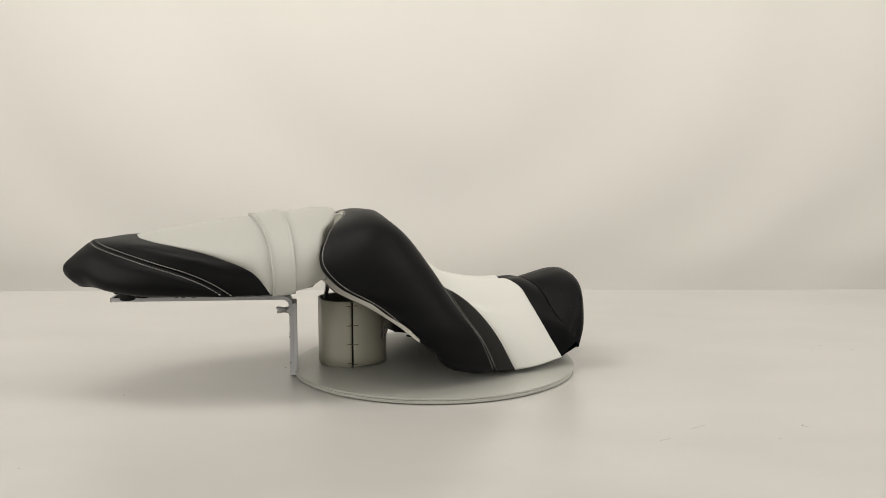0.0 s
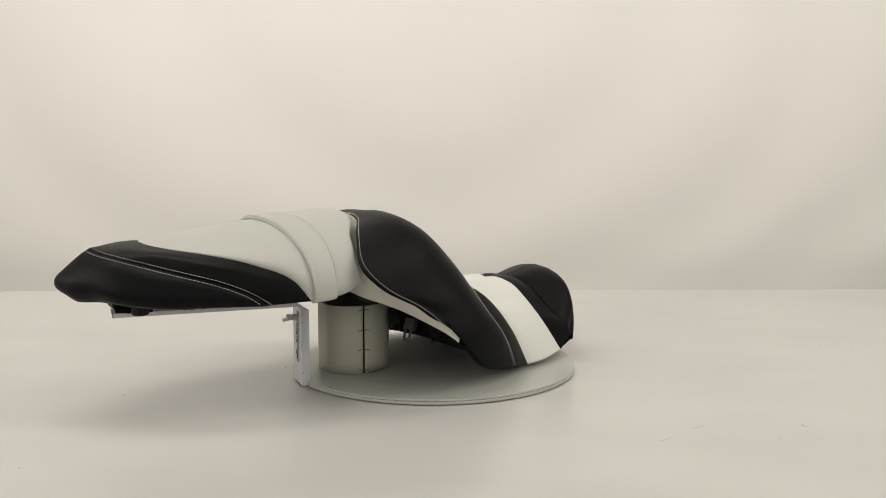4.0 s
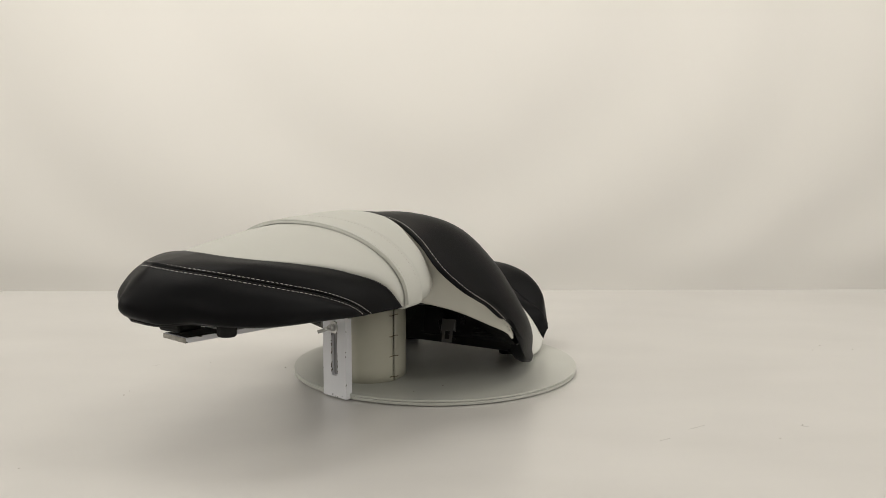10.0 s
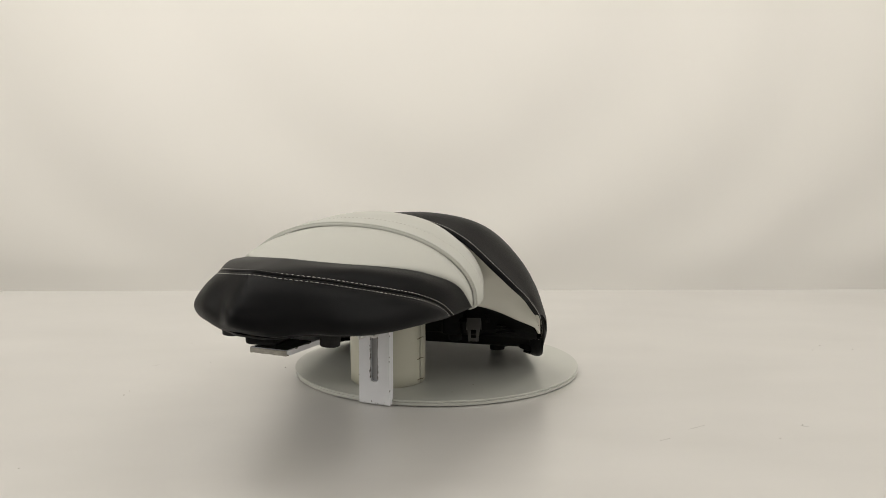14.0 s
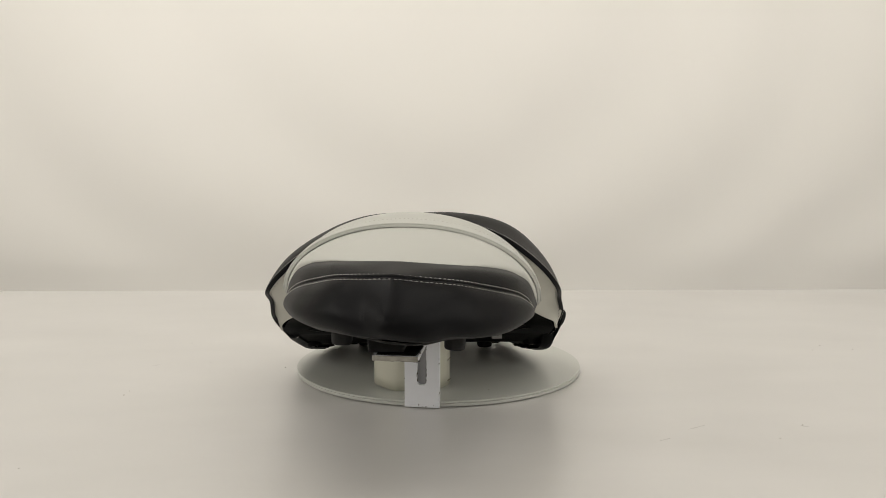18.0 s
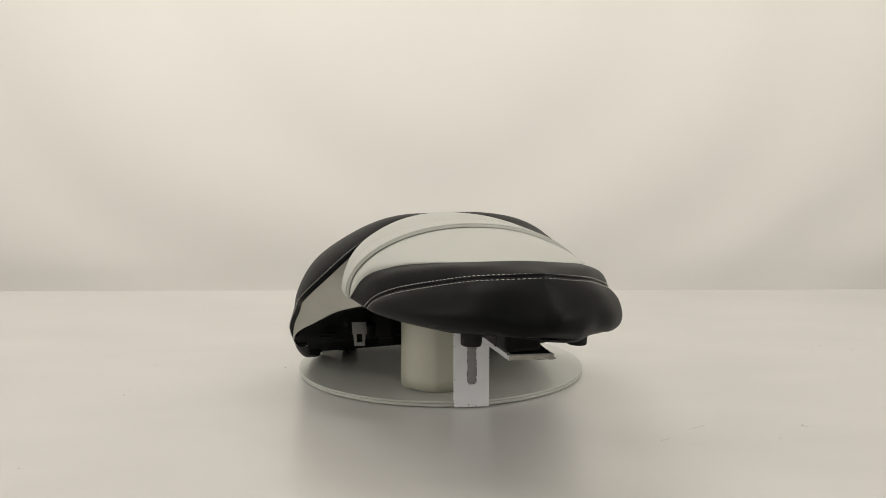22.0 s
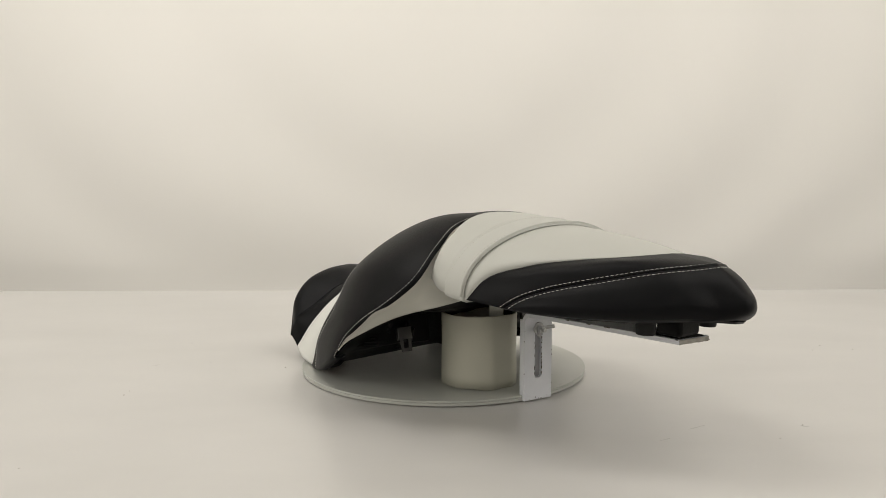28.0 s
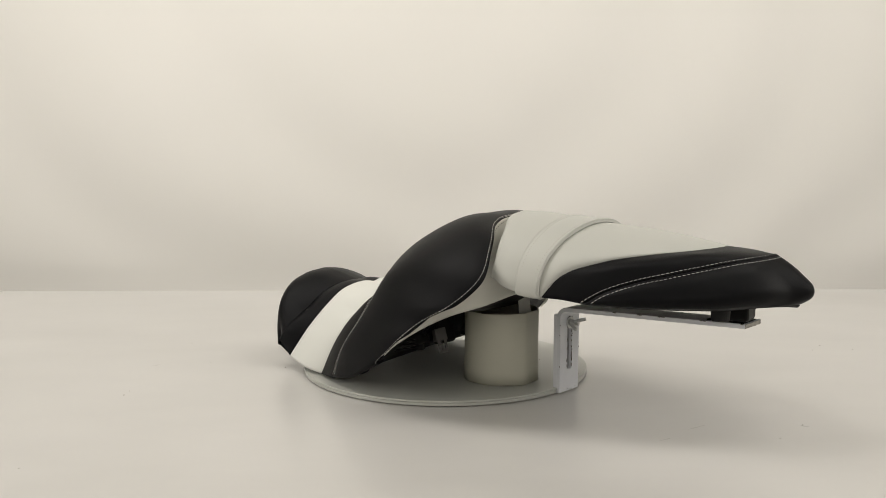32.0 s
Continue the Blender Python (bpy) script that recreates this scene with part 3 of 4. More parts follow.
def pillion():
    t = thing("pillion_seat", PILLION, "black and white vinyl rear motorcycle seat, raised on a bracket", "seat")
    inside = (0, -0.36, 0.165)
    m = 64
    b1, s1 = spline(PB1, m), spline(PS1, m)

    def bent(g):
        """The tail leans slightly to one side."""
        f = np.clip((-0.37 - g[..., 1]) / 0.20, 0, 1)
        out = g.copy()
        h = np.clip((-0.27 - g[..., 1]) / 0.26, 0, 1)
        f, h = f * f * (3 - 2 * f), h * h * (3 - 2 * h)
        out[..., 0] -= 0.0110 * f
        out[..., 1] += 0.0017 * f - 0.0569 * g[..., 0] * h
        out[..., 2] += g[..., 0] * (0.0316 * h - 0.0317 * f)
        sag = np.clip(g[..., 0], 0, 1) * f * np.clip((0.180 - g[..., 2]) / 0.025, 0, 1)
        out[..., 2] -= 0.09 * sag
        out[..., 0] += 0.05 * sag
        return out

    def drawn_back(g):
        """One front corner of the crown is pulled back further than the other."""
        f = np.clip((g[..., 1] + 0.27) / 0.09, 0, 1)
        a = np.where(g[..., 0] > 0, 1.0, 0.6) * np.clip(np.abs(g[..., 0]) / 0.1, 0, 1) * np.clip((0.247 - g[..., 2]) / 0.02, 0, 1) * np.clip((g[..., 2] - 0.166) / 0.028, 0, 1)
        out = g.copy()
        out[..., 1] -= 0.017 * f * f * a
        return out
    # black tail below the piped seam
    halves = []
    for mids, ends, full in ((PM1, PE1, 0.69), (PM1_FAR, PE1_FAR, 0.50)):
        m1, e1 = spline(mids, m), spline(ends, m)
        halves.append(np.stack([through_knots([s1[i], m1[i] * 0.42 + s1[i] * 0.58 + full * (m1[i] - np.array(inside)) * np.array([0.05, 0.055, 0.075]) * min(1, (m - 1 - i) / 14), m1[i], m1[i] * 0.35 + e1[i] * 0.65 + (m1[i] - e1[i]) * np.array([0.3, 0.3, 0.0]), e1[i]], (8, 8, 6, 6)) for i in range(m)]))
    g = rounded_tip(np.concatenate([(halves[1] * MIRROR)[::-1], halves[0][1:]]))
    g = dented(g)
    g, n = puffed(bent(g), inside, ["v0"], 0.0015, 0.006)
    grid_mesh("tail_panel", g, n, BLACK, t, "v0 v1 u0 u1", label="smooth black vinyl tail panel")
    # a small embossed mark, too worn to read
    mark = bmesh.new()
    i0 = g.shape[0] // 2 + 6
    for a, b, span in ((0, 12, 3), (2, 13, 2), (7, 12, 3), (8, 13, 3), (13, 12, 2)):
        for k in range(span * 3):
            u, f = int(a + k / 3), k / 3 - int(k / 3)
            q = Vector(g[i0 - u, b] * (1 - f) + g[i0 - u - 1, b] * f)
            w = Vector(n[i0 - u, b])
            bmesh.ops.create_icosphere(mark, subdivisions=1, radius=0.0006, matrix=Matrix.Translation(q - w * 0.0004))
    tagged(part("embossed_mark", mark, BLACK, t, "worn embossed mark", True), kind="stuff")
    lo_line = beside(g, n, "v0", 0.0046)
    # black band between the seams
    g = np.stack([through_knots([b1[i], b1[i] * 0.5 + s1[i] * 0.5 + np.array([0.0035, -0.002, 0.004]) * min(1, i / 20) * min(1, 3 * (m - 1 - i) / m), s1[i]], (8, 8)) for i in range(m)])
    g, n = puffed(bent(both_sides(g)), inside, ["v1"], 0.0011, 0.006)
    grid_mesh("upper_band", g, n, BLACK, t, "v0 v1 u0 u1", label="black vinyl band")
    hi_line = beside(g, n, "v1", 0.0040)
    for ln in (lo_line, hi_line):
        stitching("seam_stitching", *ln, THREAD, t, pitch=0.0052, length=0.0038, label="pale double stitching")
    cord = both_sides(s1)
    tube(bent(cord + (np.array(inside) - cord) * 0.022)[4:-4], 0.0018, BLACK, "seam_piping", t)
    # white crown: from the tail to the front edge
    rows = []
    for i in range(m):
        f = i / (m - 1)
        y = b1[i][1] - 0.004 * f
        rows.append(arch(crown_point(y), b1[i], 0.78 * f**1.6, 30))
    front = []
    for f in np.linspace(0, 1, 30)[1:]:
        side = spline(PSIDE, at=[f])[0]
        top = crown_point(-0.289 + f * 0.113)
        front.append(arch(top, side, 0.78, 30))
    half = np.array(rows + front)
    # the front edge rolls over and runs down
    last = half[-1]
    for k, (dy, dn, dz) in enumerate(((0.005, 0.0015, 0), (0.008, 0.005, 0), (0.009, 0.010, 0), (0.007, 0.022, 0), (0.003, 0.05, 0))):
        q = last.copy()
        c = np.array([0, last[0][1], 0.150])
        q = q + (c - q) * np.minimum(0.9, dn / 0.1) * np.array([0.8, 0, 1.0])
        q[:, 1] = last[:, 1] + dy
        half = np.concatenate([half, q[None]])
    whole = np.concatenate([(half * MIRROR)[:, ::-1], half[:, 1:]], 1)
    whole, n = puffed(drawn_back(bent(whole)), inside, [], 0)
    grid_mesh("crown_panel", whole, n, CROWN, t, "v0 v1 u1", label="white vinyl crown panel")
    # the grab strap lies over the crown
    sub = []
    for f in np.linspace(0, 1, 19):
        side = spline(PSIDE, at=[0.05 + f * 0.41])[0] + np.array([0, 0, 0.0025])
        row = arch(crown_point(-0.2970 + f * 0.0460), side, 0.78, 30)
        row[:, 1] += 0.0025 * np.sin(np.linspace(0, 1, 31) * math.pi)
        under = np.array([side + (-0.0006, 0, -0.0018), side + (-0.0042, 0, -0.0034), side + (-0.014, 0, -0.0026)])
        sub.append(np.concatenate([row, under]))
    sub = np.array(sub)
    strap = np.concatenate([(sub * MIRROR)[:, ::-1], sub[:, 1:]], 1)
    strap[..., 1] += np.where(strap[..., 0] > 0, 0.0005, -0.0040) * np.sin(math.pi * np.clip(np.abs(strap[..., 0]) / 0.158, 0, 1))
    ns = normals_of(strap, inside)
    lift = np.full(strap.shape[:2], 0.0036)
    strap2 = strap + ns * lift[..., None]
    ob = grid_mesh("grab_strap", strap2, ns, CROWN, t, "u0 u1 v0 v1", 0.0030, "white vinyl grab strap with stitched hems")
    for side in ("u0", "u1"):
        ln, nn = beside(strap2, ns, side, 0.0050 if side == "u1" else 0.0065)
        stitching("hem_stitching", ln, nn, HEMTHREAD, ob, pitch=0.0055, length=0.0040, r=0.00045, rise=0.0, label="white hem stitching, greyed for shade")
    # rolled rear hem of the strap
    ridge = (strap2[1] + ns[1] * 0.0004)[3:-3]
    tube(ridge, 0.0017, CROWN, "strap_hem", ob, sides=8)
    # overcast edge along the black and white border
    for flip in (np.ones(3), MIRROR):
        l2 = b1[int(m * 0.35):-2] * flip
        n2 = (l2 - np.array(inside)) / np.linalg.norm(l2 - np.array(inside), axis=1)[:, None]
        l2 = bent(l2)
        stitching("border_stitching", l2 + n2 * 0.0002, n2, WTHREAD, t, pitch=0.0032, length=0.0022, r=0.00034, rise=0.0001, skew=0.5)
    # dark base under the foam
    frontline = np.array([(0.150, -0.262, 0.1535), (0.150, -0.225, 0.1575), (0.10, -0.213, 0.153), (0.0, -0.205, 0.150)])
    halves = []
    for ends in (PE1, PE1_FAR):
        ring = np.concatenate([spline(ends, m) * [0.985, 1, 1], frontline])
        rings = []
        for sc, dz in ((1.0, 0.0012), (0.97, -0.0015), (0.90, -0.0020), (0.5, 0.0), (0.0, 0.0)):
            q = ring.copy()
            q[:, 0] *= sc
            q[:, 1] = -0.36 + (q[:, 1] + 0.36) * (1 - (1 - sc) * 0.35)
            q[:, 2] = q[:, 2] + dz
            rings.append(q)
        halves.append(np.stack(rings, 1))
    middle = (halves[0][:, -1:] + halves[1][:, -1:]) / 2
    g = np.concatenate([halves[0][:, :-1], middle, (halves[1] * MIRROR)[:, ::-1][:, 1:]], 1)
    g = bent(g)
    nb = normals_of(g, (0, -0.36, 0.2))
    grid_mesh("base_plate", g, nb, PLASTIC, t, "", label="black plastic seat base")
    return t


def pillion_feet(t):
    """Loose strap end, bumpers and the block on the bar."""
    across = Vector((math.cos(math.radians(153.5)), math.sin(math.radians(153.5)), 0))
    thick = Vector((-across.y, across.x, 0)) * 0.0009
    flap, rings = bmesh.new(), []
    for k in range(9):
        f = k / 8
        c = Vector((-0.011 + 0.0045 * f, -0.182 + 0.0045 * f + 0.002 * math.sin(math.pi * f), 0.103 + 0.058 * f))
        w = across * (0.0105 - 0.001 * math.sin(math.pi * f))
        rings.append([flap.verts.new(q) for q in (c - w - thick, c + w - thick, c + w + thick, c - w + thick)])
    for a, b in zip(rings, rings[1:]):
        for q in range(4):
            flap.faces.new((a[q], a[(q + 1) % 4], b[(q + 1) % 4], b[q]))
    flap.faces.new(rings[0][::-1])
    flap.faces.new(rings[-1])
    part("strap_end", flap, CROWN, t, "loose white strap end hanging under the seat")
    for x, y, z in ((0.0538, -0.4719, 0.1470), (-0.0615, -0.4706, 0.1466)):
        part("rubber_bumper", cyl_bm(0.0105, 0.0120, 0.030, pose(x, y, z), 24, 0.0015), RUBBER, t)
    part("mounting_block", box_bm(0.038, 0.032, 0.026, pose(-0.0145, -0.4790, 0.1425, 0, -3, 0), 0.004), PLASTIC, t)
    part("mounting_nut", cyl_bm(0.010, 0.010, 0.010, pose(-0.006, -0.468, 0.137), 6, 0.001), STEEL, t)


# ---------------------------------------------------------------- rider's seat
RIDER = Matrix.Translation((-0.0332, 0.002, 0.15)) @ pose(0, 0, 0, 0, -0.95, -2.0) @ Matrix.Translation((0, 0, -0.15))
RR = [(0, -0.156, 0.2480), (0.03, -0.159, 0.2465), (0.06, -0.167, 0.2420), (0.130, -0.203, 0.216), (0.181, -0.218, 0.177), (0.204, -0.198, 0.152), (0.209, -0.149, 0.124), (0.2135, -0.117, 0.098), (0.2085, -0.089, 0.0745), (0.2035, -0.068, 0.0595)]
RREDGE = RR[:9]
RS = [(0, -0.084, 0.2375), (0.0572, -0.0981, 0.2349), (0.1262, -0.08, 0.2116), (0.1599, -0.0534, 0.167), (0.1775, -0.017, 0.1059), (0.184, 0.016, 0.059), (0.179, 0.039, 0.0135)]
RS_FAR = [(0, -0.084, 0.2375), (0.0594, -0.0789, 0.2277), (0.1136, -0.0535, 0.2032), (0.1665, -0.0554, 0.174), (0.1778, -0.0163, 0.1074), (0.184, 0.016, 0.059), (0.179, 0.039, 0.0135)]  # the double seam on the other side
RJ = np.array((0.1690, -0.033, 0.147))
RW = [tuple(RJ), (0.1655, -0.008, 0.123), (0.163, 0.018, 0.100), (0.162, 0.046, 0.066), (0.1615, 0.078, 0.0095)]
RQ = [(0, 0.1082, 0.1247), (0.019, 0.1112, 0.128), (0.056, 0.1262, 0.1185), (0.087, 0.1322, 0.0983), (0.12, 0.1462, 0.0614), (0.1376, 0.1687, 0.0188)]
RT = [(0, 0.1520, 0.13), (0.024, 0.1565, 0.1283), (0.057, 0.1660, 0.1169), (0.099, 0.1708, 0.0896), (0.133, 0.1792, 0.064), (0.136, 0.1957, 0.0422)]
RK = [(0, 0.239, 0.1348), (0.04, 0.2376, 0.1308), (0.08, 0.2292, 0.119), (0.117, 0.2126, 0.0873), (0.1296, 0.1945, 0.0436)]
RX = [(0, 0.2434, 0.0992), (0.04, 0.242, 0.0953), (0.08, 0.2335, 0.0852), (0.115, 0.2185, 0.0633), (0.1321, 0.2016, 0.0321)]
RF = [(0, 0.2381, 0.0339), (0.04, 0.2321, 0.0309), (0.08, 0.2182, 0.029), (0.112, 0.2044, 0.0289), (0.1339, 0.1963, 0.0315)]
RTRIM = [(0, -0.195, 0.142), (0.06, -0.190, 0.139), (0.107, -0.1787, 0.1315), (0.151, -0.1417, 0.1169), (0.1787, -0.1117, 0.0974), (0.2005, -0.0975, 0.0828), (0.207, -0.087, 0.071)]
RBOT = [(0.2035, -0.068, 0.0595), (0.199, -0.042, 0.0465), (0.190, -0.005, 0.0285), (0.179, 0.039, 0.0165)]
RBOT_LOW = [(0.203, -0.045, 0.0365), (0.194, -0.005, 0.0225), (0.179, 0.039, 0.0165)]


def leaned(g):
    """The seat's front leans slightly to one side."""
    f = np.clip(g[..., 1] / 0.2, 0, 1.3)
    out = g.copy()
    out[..., 0] -= 0.0040 * f
    out[..., 1] -= 0.0199 * g[..., 0] * f
    out[..., 2] -= 0.0162 * g[..., 0] * f
    return out


def settled(g):
    """The raised back sits slightly to one side and spreads at its foot."""
    w = np.clip(1 - g[..., 1] / 0.05, 0, 1)
    out = g.copy()
    out[..., 0] += w * (0.0016 * np.clip((g[..., 2] - 0.12) / 0.1, 0, 1) + 0.020 * g[..., 0] * np.clip((0.15 - g[..., 2]) / 0.06, 0, 1))
    return out


def drawn_up(c, by):
    """One side's lower rear edge sits a little higher than the other's."""
    w = np.clip((c[:, 0] - 0.05) / 0.10, 0, 1)[:, None]
    w = w * w * (3 - 2 * w)
    pulled_in = 0.0037 * np.exp(-((c[:, 2:] - 0.152) / 0.020) ** 2)
    return c + w * (by * np.array([0, 0.6, 0.8]) - pulled_in * np.array([1, 0, 0]))


def rider():
    t = thing("rider_seat", RIDER, "black and white vinyl front motorcycle seat with a raised back", "seat")
    inside = (0, -0.02, 0.09)
    m = 70
    rr, rs, rs_far = spline(RR, m), spline(RS, m), spline(RS_FAR, m)
    # wide black bolster, from the rear edge over the hump to the double seam
    top = spline([(0, -0.156, 0.248), (0, -0.128, 0.2500), (0, -0.105, 0.2470), (0, -0.084, 0.2375)], 40)
    bot = spline(RBOT, 40)
    g = coons(rr, rs_far, top, bot)
    rr_up = drawn_up(rr, 0.0040)
    up = coons(rr_up, rs, top, spline([tuple(rr_up[-1])] + RBOT_LOW, 40))
    g, n = puffed(leaned(np.concatenate([(g * MIRROR)[::-1], up[1:]])), inside, ["v0", "v1"], 0.0020, 0.008, 0.0)
    u = np.linspace(-1, 1, g.shape[0])[:, None]
    v = np.linspace(-1, 1, g.shape[1])[None]
    one = 1 / (1 + np.exp(-u / 0.06))
    along = np.clip(np.abs(u) * 1.05, 0, 1) * math.pi
    full = ((0.0137 + 0.0040 * one) * np.sin(along) + (0.0018 - 0.0036 * one) * np.sin(2 * along)) * (1 + (0.10 + 0.54 * one) * v)
    g = g + n * (full * (1 - v**2))[..., None]
    g = settled(g)
    # the lower ends roll under
    for dx, dz in ((0.0015, -0.0022), (0.0045, -0.0040), (0.0095, -0.0048), (0.018, -0.0020)):
        if dx <= 0.002:
            first, last = g[0].copy(), g[-1].copy()
        g = np.concatenate([(first + np.array([dx, 0, dz]))[None], g, (last + np.array([-dx, 0, dz]))[None]])
    n = normals_of(g, inside)
    grid_mesh("bolster_panel", g, n, BLACK, t, "v0 v1", label="broad smooth black vinyl bolster")
    stitching("rear_stitching", *beside(g, n, "v0", 0.0036), THREAD, t, pitch=0.0050, length=0.0036, label="pale single stitching")
    stitching("seam_stitching", *beside(g, n, "v1", 0.0042), THREAD, t, pitch=0.0050, length=0.0036, label="pale double stitching")
    # small black gusset before the double seam
    low = spline([(0.1615, 0.078, 0.0095), (0.156, 0.115, 0.012), (0.1376, 0.1687, 0.0188)], 40)
    mid = spline([(0, -0.084, 0.2305), (0, -0.062, 0.196), (0, -0.025, 0.156), (0, 0.030, 0.134), (0, 0.080, 0.1265), (0, 0.113, 0.1275)], 40)
    q = spline(RQ, at=np.concatenate([np.linspace(0, 0.42, 46), np.linspace(0.42, 1, 40)[1:]]))
    sink = np.concatenate([np.full(46, 1.0), np.linspace(1, 0, 10), np.zeros(29)])[:, None]
    halves = []
    for seam, flip in ((rs, np.ones(3)), (rs_far, MIRROR)):
        k = int(np.argmin(((seam - RJ) ** 2).sum(1)))
        rs2 = spline(seam[k:], 40)
        rw = spline([tuple(seam[k])] + RW[1:], 40)
        g = np.stack([rs2 + (rw - rs2) * f for f in np.linspace(0, 1, 12)], 1)
        gg, n = puffed(leaned(g * flip), inside, ["v0"], 0.0028, 0.006, 0.003)
        grid_mesh("gusset_panel", gg, n, GREY, t, "v0 v1 u1", label="narrow charcoal vinyl gusset")
        stitching("seam_stitching", *beside(gg, n, "v0", 0.0042), THREAD, t, pitch=0.0050, length=0.0036, label="pale double stitching")
        # the white centre dips below the seam, then follows the gusset's border
        w0 = np.concatenate([spline(seam[:k + 1], 46), rw[1:]]) + sink * np.array([0, 0, -0.007])
        halves.append(coons(w0, q, mid, low) * flip)
    # white centre and stripe
    g = np.concatenate([halves[1][::-1], halves[0][1:]])
    g, n = puffed(leaned(g), inside, ["v0"], 0.002, 0.006, 0.0)
    grid_mesh("centre_panel", g, n, WHITE, t, "u0 u1 v0 v1", label="white vinyl centre panel and stripe")
    # front: charcoal band and rounded black nose
    q, r3 = spline(RQ, 40), spline(RT, 40)
    g = np.stack([through_knots([q[i], (q[i] + r3[i]) / 2 + np.array([0, 0.0005, 0.0015]), r3[i]], (6, 6)) for i in range(40)])
    g, n = puffed(leaned(both_sides(g)), inside, ["v1"], 0.002, 0.006)
    grid_mesh("front_band", g, n, BLACK, t, "v0 v1", label="black vinyl band")
    kk, xx, ff = spline(RK, 40), spline(RX, 40), spline(RF, 40)
    g = np.stack([through_knots([r3[i], kk[i], xx[i], ff[i]], (12, 12, 10)) for i in range(40)])
    g, n = puffed(leaned(both_sides(g)), inside, ["v0"], 0.0018, 0.006)
    grid_mesh("nose_panel", g, n, BLACK, t, "v1", label="rounded black vinyl nose")
    holes = bmesh.new()
    m0 = g.shape[0] // 2
    for sgn in (1, -1):
        for a in range(7):
            for b in range(5):
                i, j = m0 + sgn * int(14 + 2.2 * a + (b % 2)), 4 + int(2.0 * b)
                q, w = Vector(g[i, j]), Vector(n[i, j])
                bmesh.ops.create_icosphere(holes, subdivisions=1, radius=0.0011, matrix=Matrix.Translation(q - w * 0.0007))
    tagged(part("perforations", holes, DARK, t, "rows of small punched holes"), kind="stuff")
    # white side trim behind the bolster
    tr = spline(RTRIM, m)
    rr = spline(RREDGE, m)
    rr = rr + (np.array((0, -0.06, 0.13)) - rr) * (0.008 + 0.018 * np.sin(np.linspace(0, 1, m) * math.pi))[:, None]
    sides = []
    for rim_line, foot_line in ((rr, tr), (drawn_up(rr, 0.0040), tr + (np.sin(np.linspace(0, 1, m) ** 2.2 * math.pi) ** 1.0)[:, None] * np.array([0.004, -0.003, -0.0045]))):
        sides.append(np.stack([through_knots([rim_line[i], rim_line[i] * 0.5 + foot_line[i] * 0.5 + np.array([-0.006, 0.006, 0.0]) * math.sin(math.pi * i / m), foot_line[i]], (10, 10)) for i in range(m)]))
    g, n = puffed(settled(np.concatenate([(sides[0] * MIRROR)[::-1], sides[1][1:]])), (0, -0.05, 0.14), [], 0.0)
    grid_mesh("rear_trim", g, n, TRIM, t, "v0 v1", 0.004, "white vinyl trim under the bolster")
    ln, nn = beside(g, n, "v0", 0.0060)
    stitching("trim_stitching", ln, nn, HOLE, t, pitch=0.0085, length=0.0018, r=0.0006, rise=0.0001, label="small needle holes")
    # black plastic pan
    rim = np.concatenate([spline(RTRIM, 40), spline(RBOT, 24), spline([RBOT[-1], (0.1615, 0.078, 0.0095), (0.1376, 0.1687, 0.0188), (0.134, 0.196, 0.031)], 24)[1:], spline(RF[::-1], 20)[1:]])
    rings = []
    for sc, low_z, f in ((0.995, 0, 0.0), (0.95, 0, 0.1), (0.88, 0.060, 0.6), (0.80, 0.056, 1.0), (0.45, 0.054, 1.0), (0.0, 0.054, 1.0)):
        q = rim.copy()
        q[:, 0] *= sc
        q[:, 1] = 0.0 + q[:, 1] * (0.4 + 0.6 * sc)
        deep = np.interp(q[:, 1], [-0.095, -0.055], [0.118, low_z])
        q[:, 2] = q[:, 2] * (1 - f) + f * np.maximum(np.minimum(deep, q[:, 2]), 0.032) + 0.001
        rings.append(q)
    g = np.stack(rings, 1)
    g = np.concatenate([g, (g * MIRROR)[:, ::-1][:, 1:]], 1)
    g = leaned(g)
    grid_mesh("seat_pan", g, normals_of(g, (0, 0.02, 0.2)), PLASTIC, t, "", label="black ribbed plastic seat pan")
    return t


def catch_plate(sx):
    """A tapering sheet-steel catch with a square hole near its foot and turned-in flanges."""
    bm = bmesh.new()
    rows = [(0.012, 0.0105), (0.020, 0.0100), (0.026, 0.0094), (0.029, 0.0090), (0.041, 0.0078), (0.046, 0.0074)]
    th, grid = 0.0016, []
    for d, w in rows:
        cols = (-w, -0.0040, 0.0040, w)
        grid.append([[bm.verts.new((x, y, -d)) for x in cols] for y in (0.0, th)])
    for a, b in zip(range(5), range(1, 6)):
        for c in range(3):
            if a == 3 and c == 1:
                continue
            for k in (0, 1):
                q = [grid[a][k][c], grid[a][k][c + 1], grid[b][k][c + 1], grid[b][k][c]]
                bm.faces.new(q if k == 0 else q[::-1])
        for c in (0, 3):
            bm.faces.new((grid[a][0][c], grid[b][0][c], grid[b][1][c], grid[a][1][c]))
    for r in (0, 5):
        for c in range(3):
            bm.faces.new((grid[r][0][c], grid[r][1][c], grid[r][1][c + 1], grid[r][0][c + 1]))
    for c in (1, 2):
        bm.faces.new((grid[3][0][c], grid[4][0][c], grid[4][1][c], grid[3][1][c]))
    for r in (3, 4):
        bm.faces.new((grid[r][0][1], grid[r][1][1], grid[r][1][2], grid[r][0][2]))
    for k in (-1, 1):
        box_bm(0.0013, 0.0060, 0.016, pose(k * 0.0100, 0.0032, -0.021, 0, k * -4, 0), 0.0004, bm=bm)
    bm.transform(pose(0.1165 * sx, -0.1060, 0.1060, -16, 0, 8 * sx))
    return bm


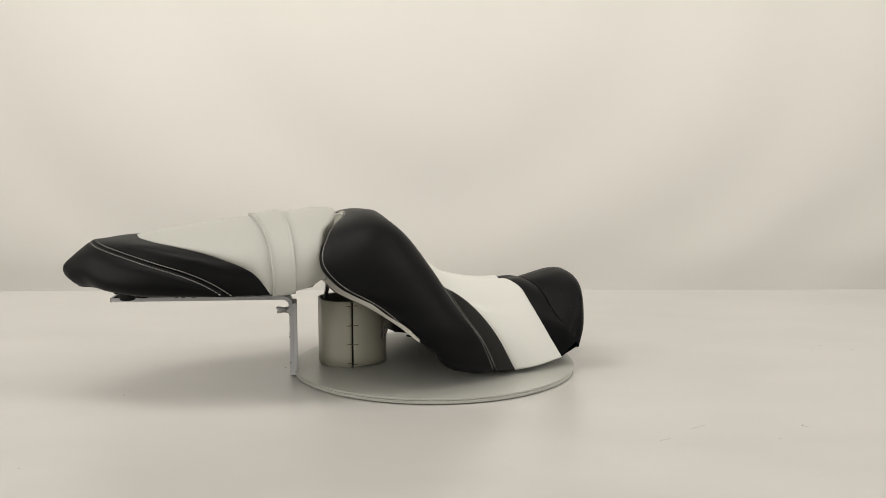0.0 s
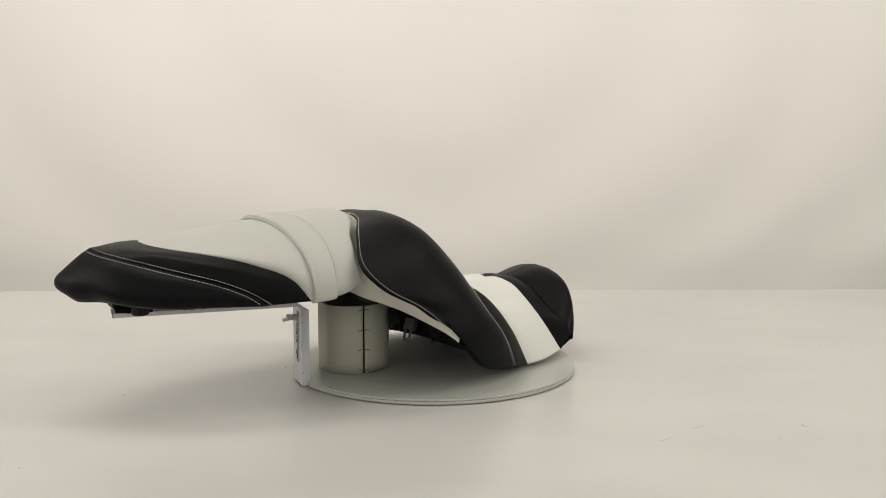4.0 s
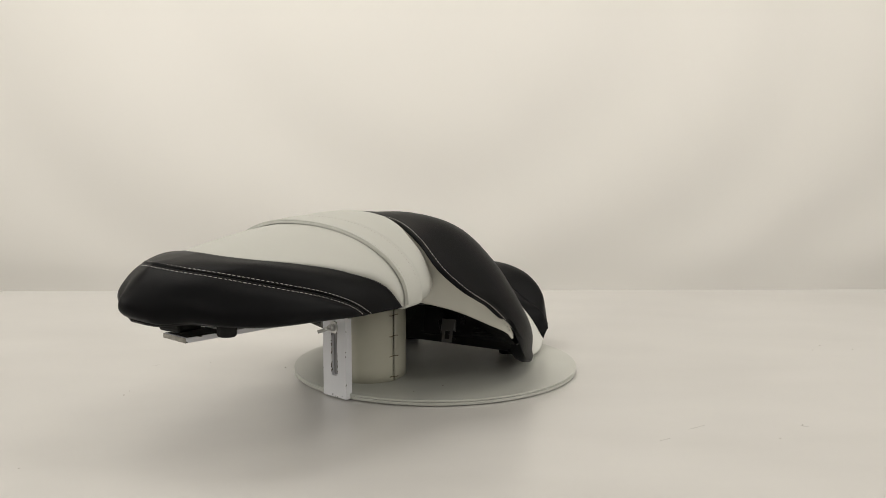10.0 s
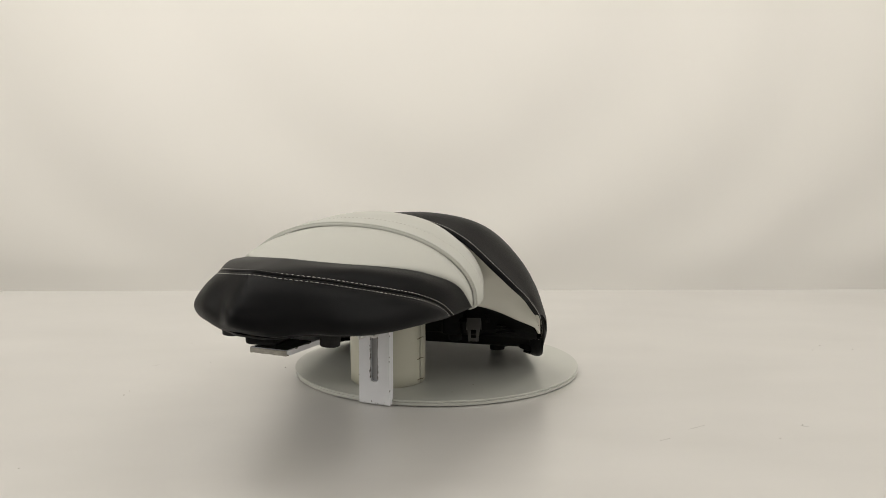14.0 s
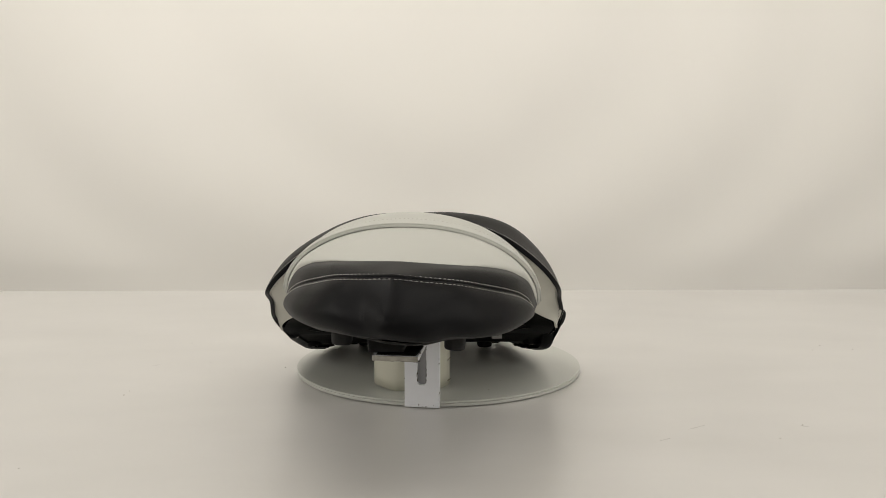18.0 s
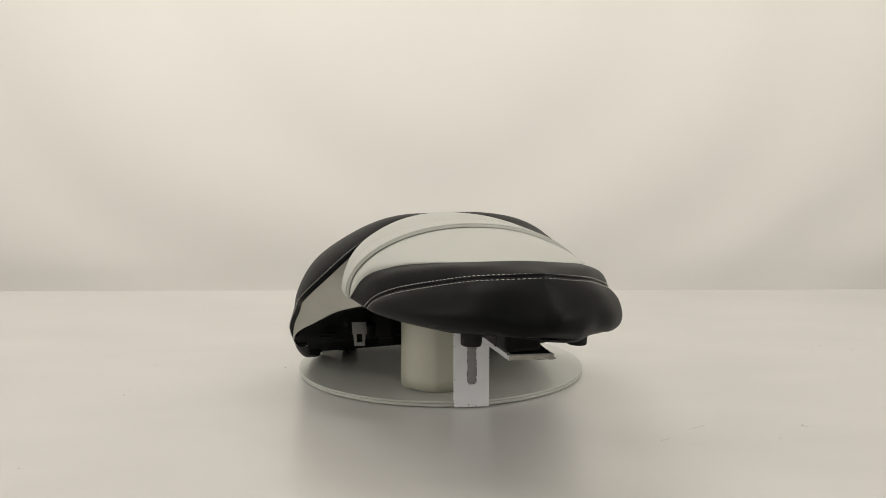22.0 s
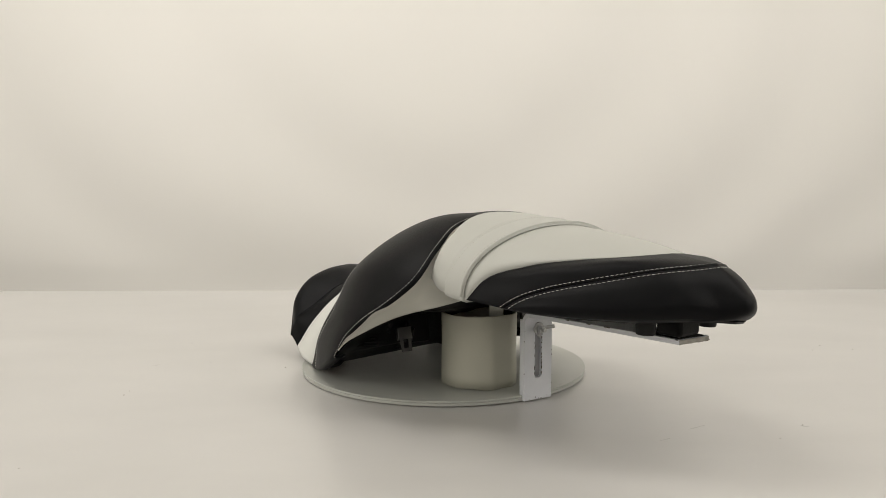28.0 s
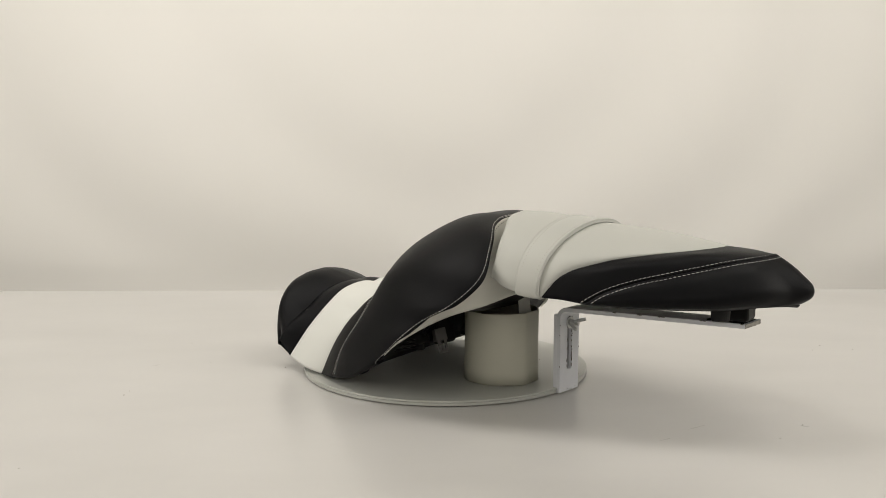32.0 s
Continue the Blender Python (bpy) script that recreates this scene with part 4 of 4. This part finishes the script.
def pan_fittings(t):
    """What hangs from the rider seat's pan: rubber bumpers, ribs and sheet-steel catches."""
    for sx in (1, -1):
        part("rubber_bumper", cyl_bm(0.0125, 0.0135, 0.030, pose((0.104 if sx > 0 else -0.106), (0.088 if sx > 0 else 0.106), 0.0190), 24, 0.002), RUBBER, t)
        part("rubber_bumper", cyl_bm(0.0085, 0.0095, 0.020, pose(0.122 * sx, 0.064, 0.0260), 20, 0.0015), RUBBER, t)
        part("rubber_bumper", cyl_bm(0.0110, 0.0120, 0.026, pose(0.064 * sx, -0.028, 0.056), 22, 0.0015), RUBBER, t)
        part("steel_catch", catch_plate(sx), ZINC, t, "bent grey steel catch with a square hole")
        # moulded pocket beside the catch, with its own rim
        pocket = part("pocket", box_bm(0.034, 0.026, 0.050, pose(0.078 * sx, -0.082, 0.088, -10, 0, 10 * sx), 0.005, 2), PLASTIC, t)
        part("pocket_rim", box_bm(0.040, 0.004, 0.006, pose(0.078 * sx, -0.0985, 0.1100, -10, 0, 10 * sx), 0.0015), PLASTIC, pocket)
        part("screw_boss", cyl_bm(0.0065, 0.0080, 0.022, pose(0.0975 * sx, -0.092, 0.078, 12, 0, 0), 18, 0.0015), PLASTIC, t)
        part("rivet", cyl_bm(0.0034, 0.0042, 0.004, pose(0.1335 * sx, -0.0985, 0.0985, 78, 0, 14 * sx), 14, 0.0008), PLASTIC, t)
        part("rivet", cyl_bm(0.0030, 0.0036, 0.004, pose(0.1345 * sx, -0.0965, 0.0885, 78, 0, 14 * sx), 14, 0.0008), PLASTIC, t)
        # three shallow grip ribs towards the outer end
        for k in range(3):
            part("grip_rib", box_bm(0.030, 0.0040, 0.0022, pose(0.158 * sx, -0.0800, 0.0690 + 0.0052 * k, 0, 0, 32 * sx), 0.0008), PLASTIC, t)
        part("end_cap", cyl_bm(0.013, 0.017, 0.020, pose(0.176 * sx, -0.012, 0.040, 0, 12 * sx, 0), 22, 0.005), PLASTIC, t)


def on_turntable():
    """Everything that turns: thing and its pose when the turn is nil."""
    table = turntable()
    pipe = pipe_stand()
    bracket = slotted_bracket()
    rear = pillion()
    pillion_feet(rear)
    front = rider()
    pan_fittings(front)
    return [table, pipe, bracket, rear, front]


room()
table_sheet()
backdrop()
crumbs()
scuffs()
TURNING = on_turntable()


def motions():
    """The turntable carries all that stands on it round at one slow, even rate."""
    for ob in TURNING:
        rest = ob.matrix_world.copy()
        bpy.context.view_layer.update()
        rows = []
        for t in range(33):
            rows.append((float(t), pose(0, 0, 0, 0, 0, -70.94 + 3.949 * t) @ rest))
        walk(ob, rows)


motions()
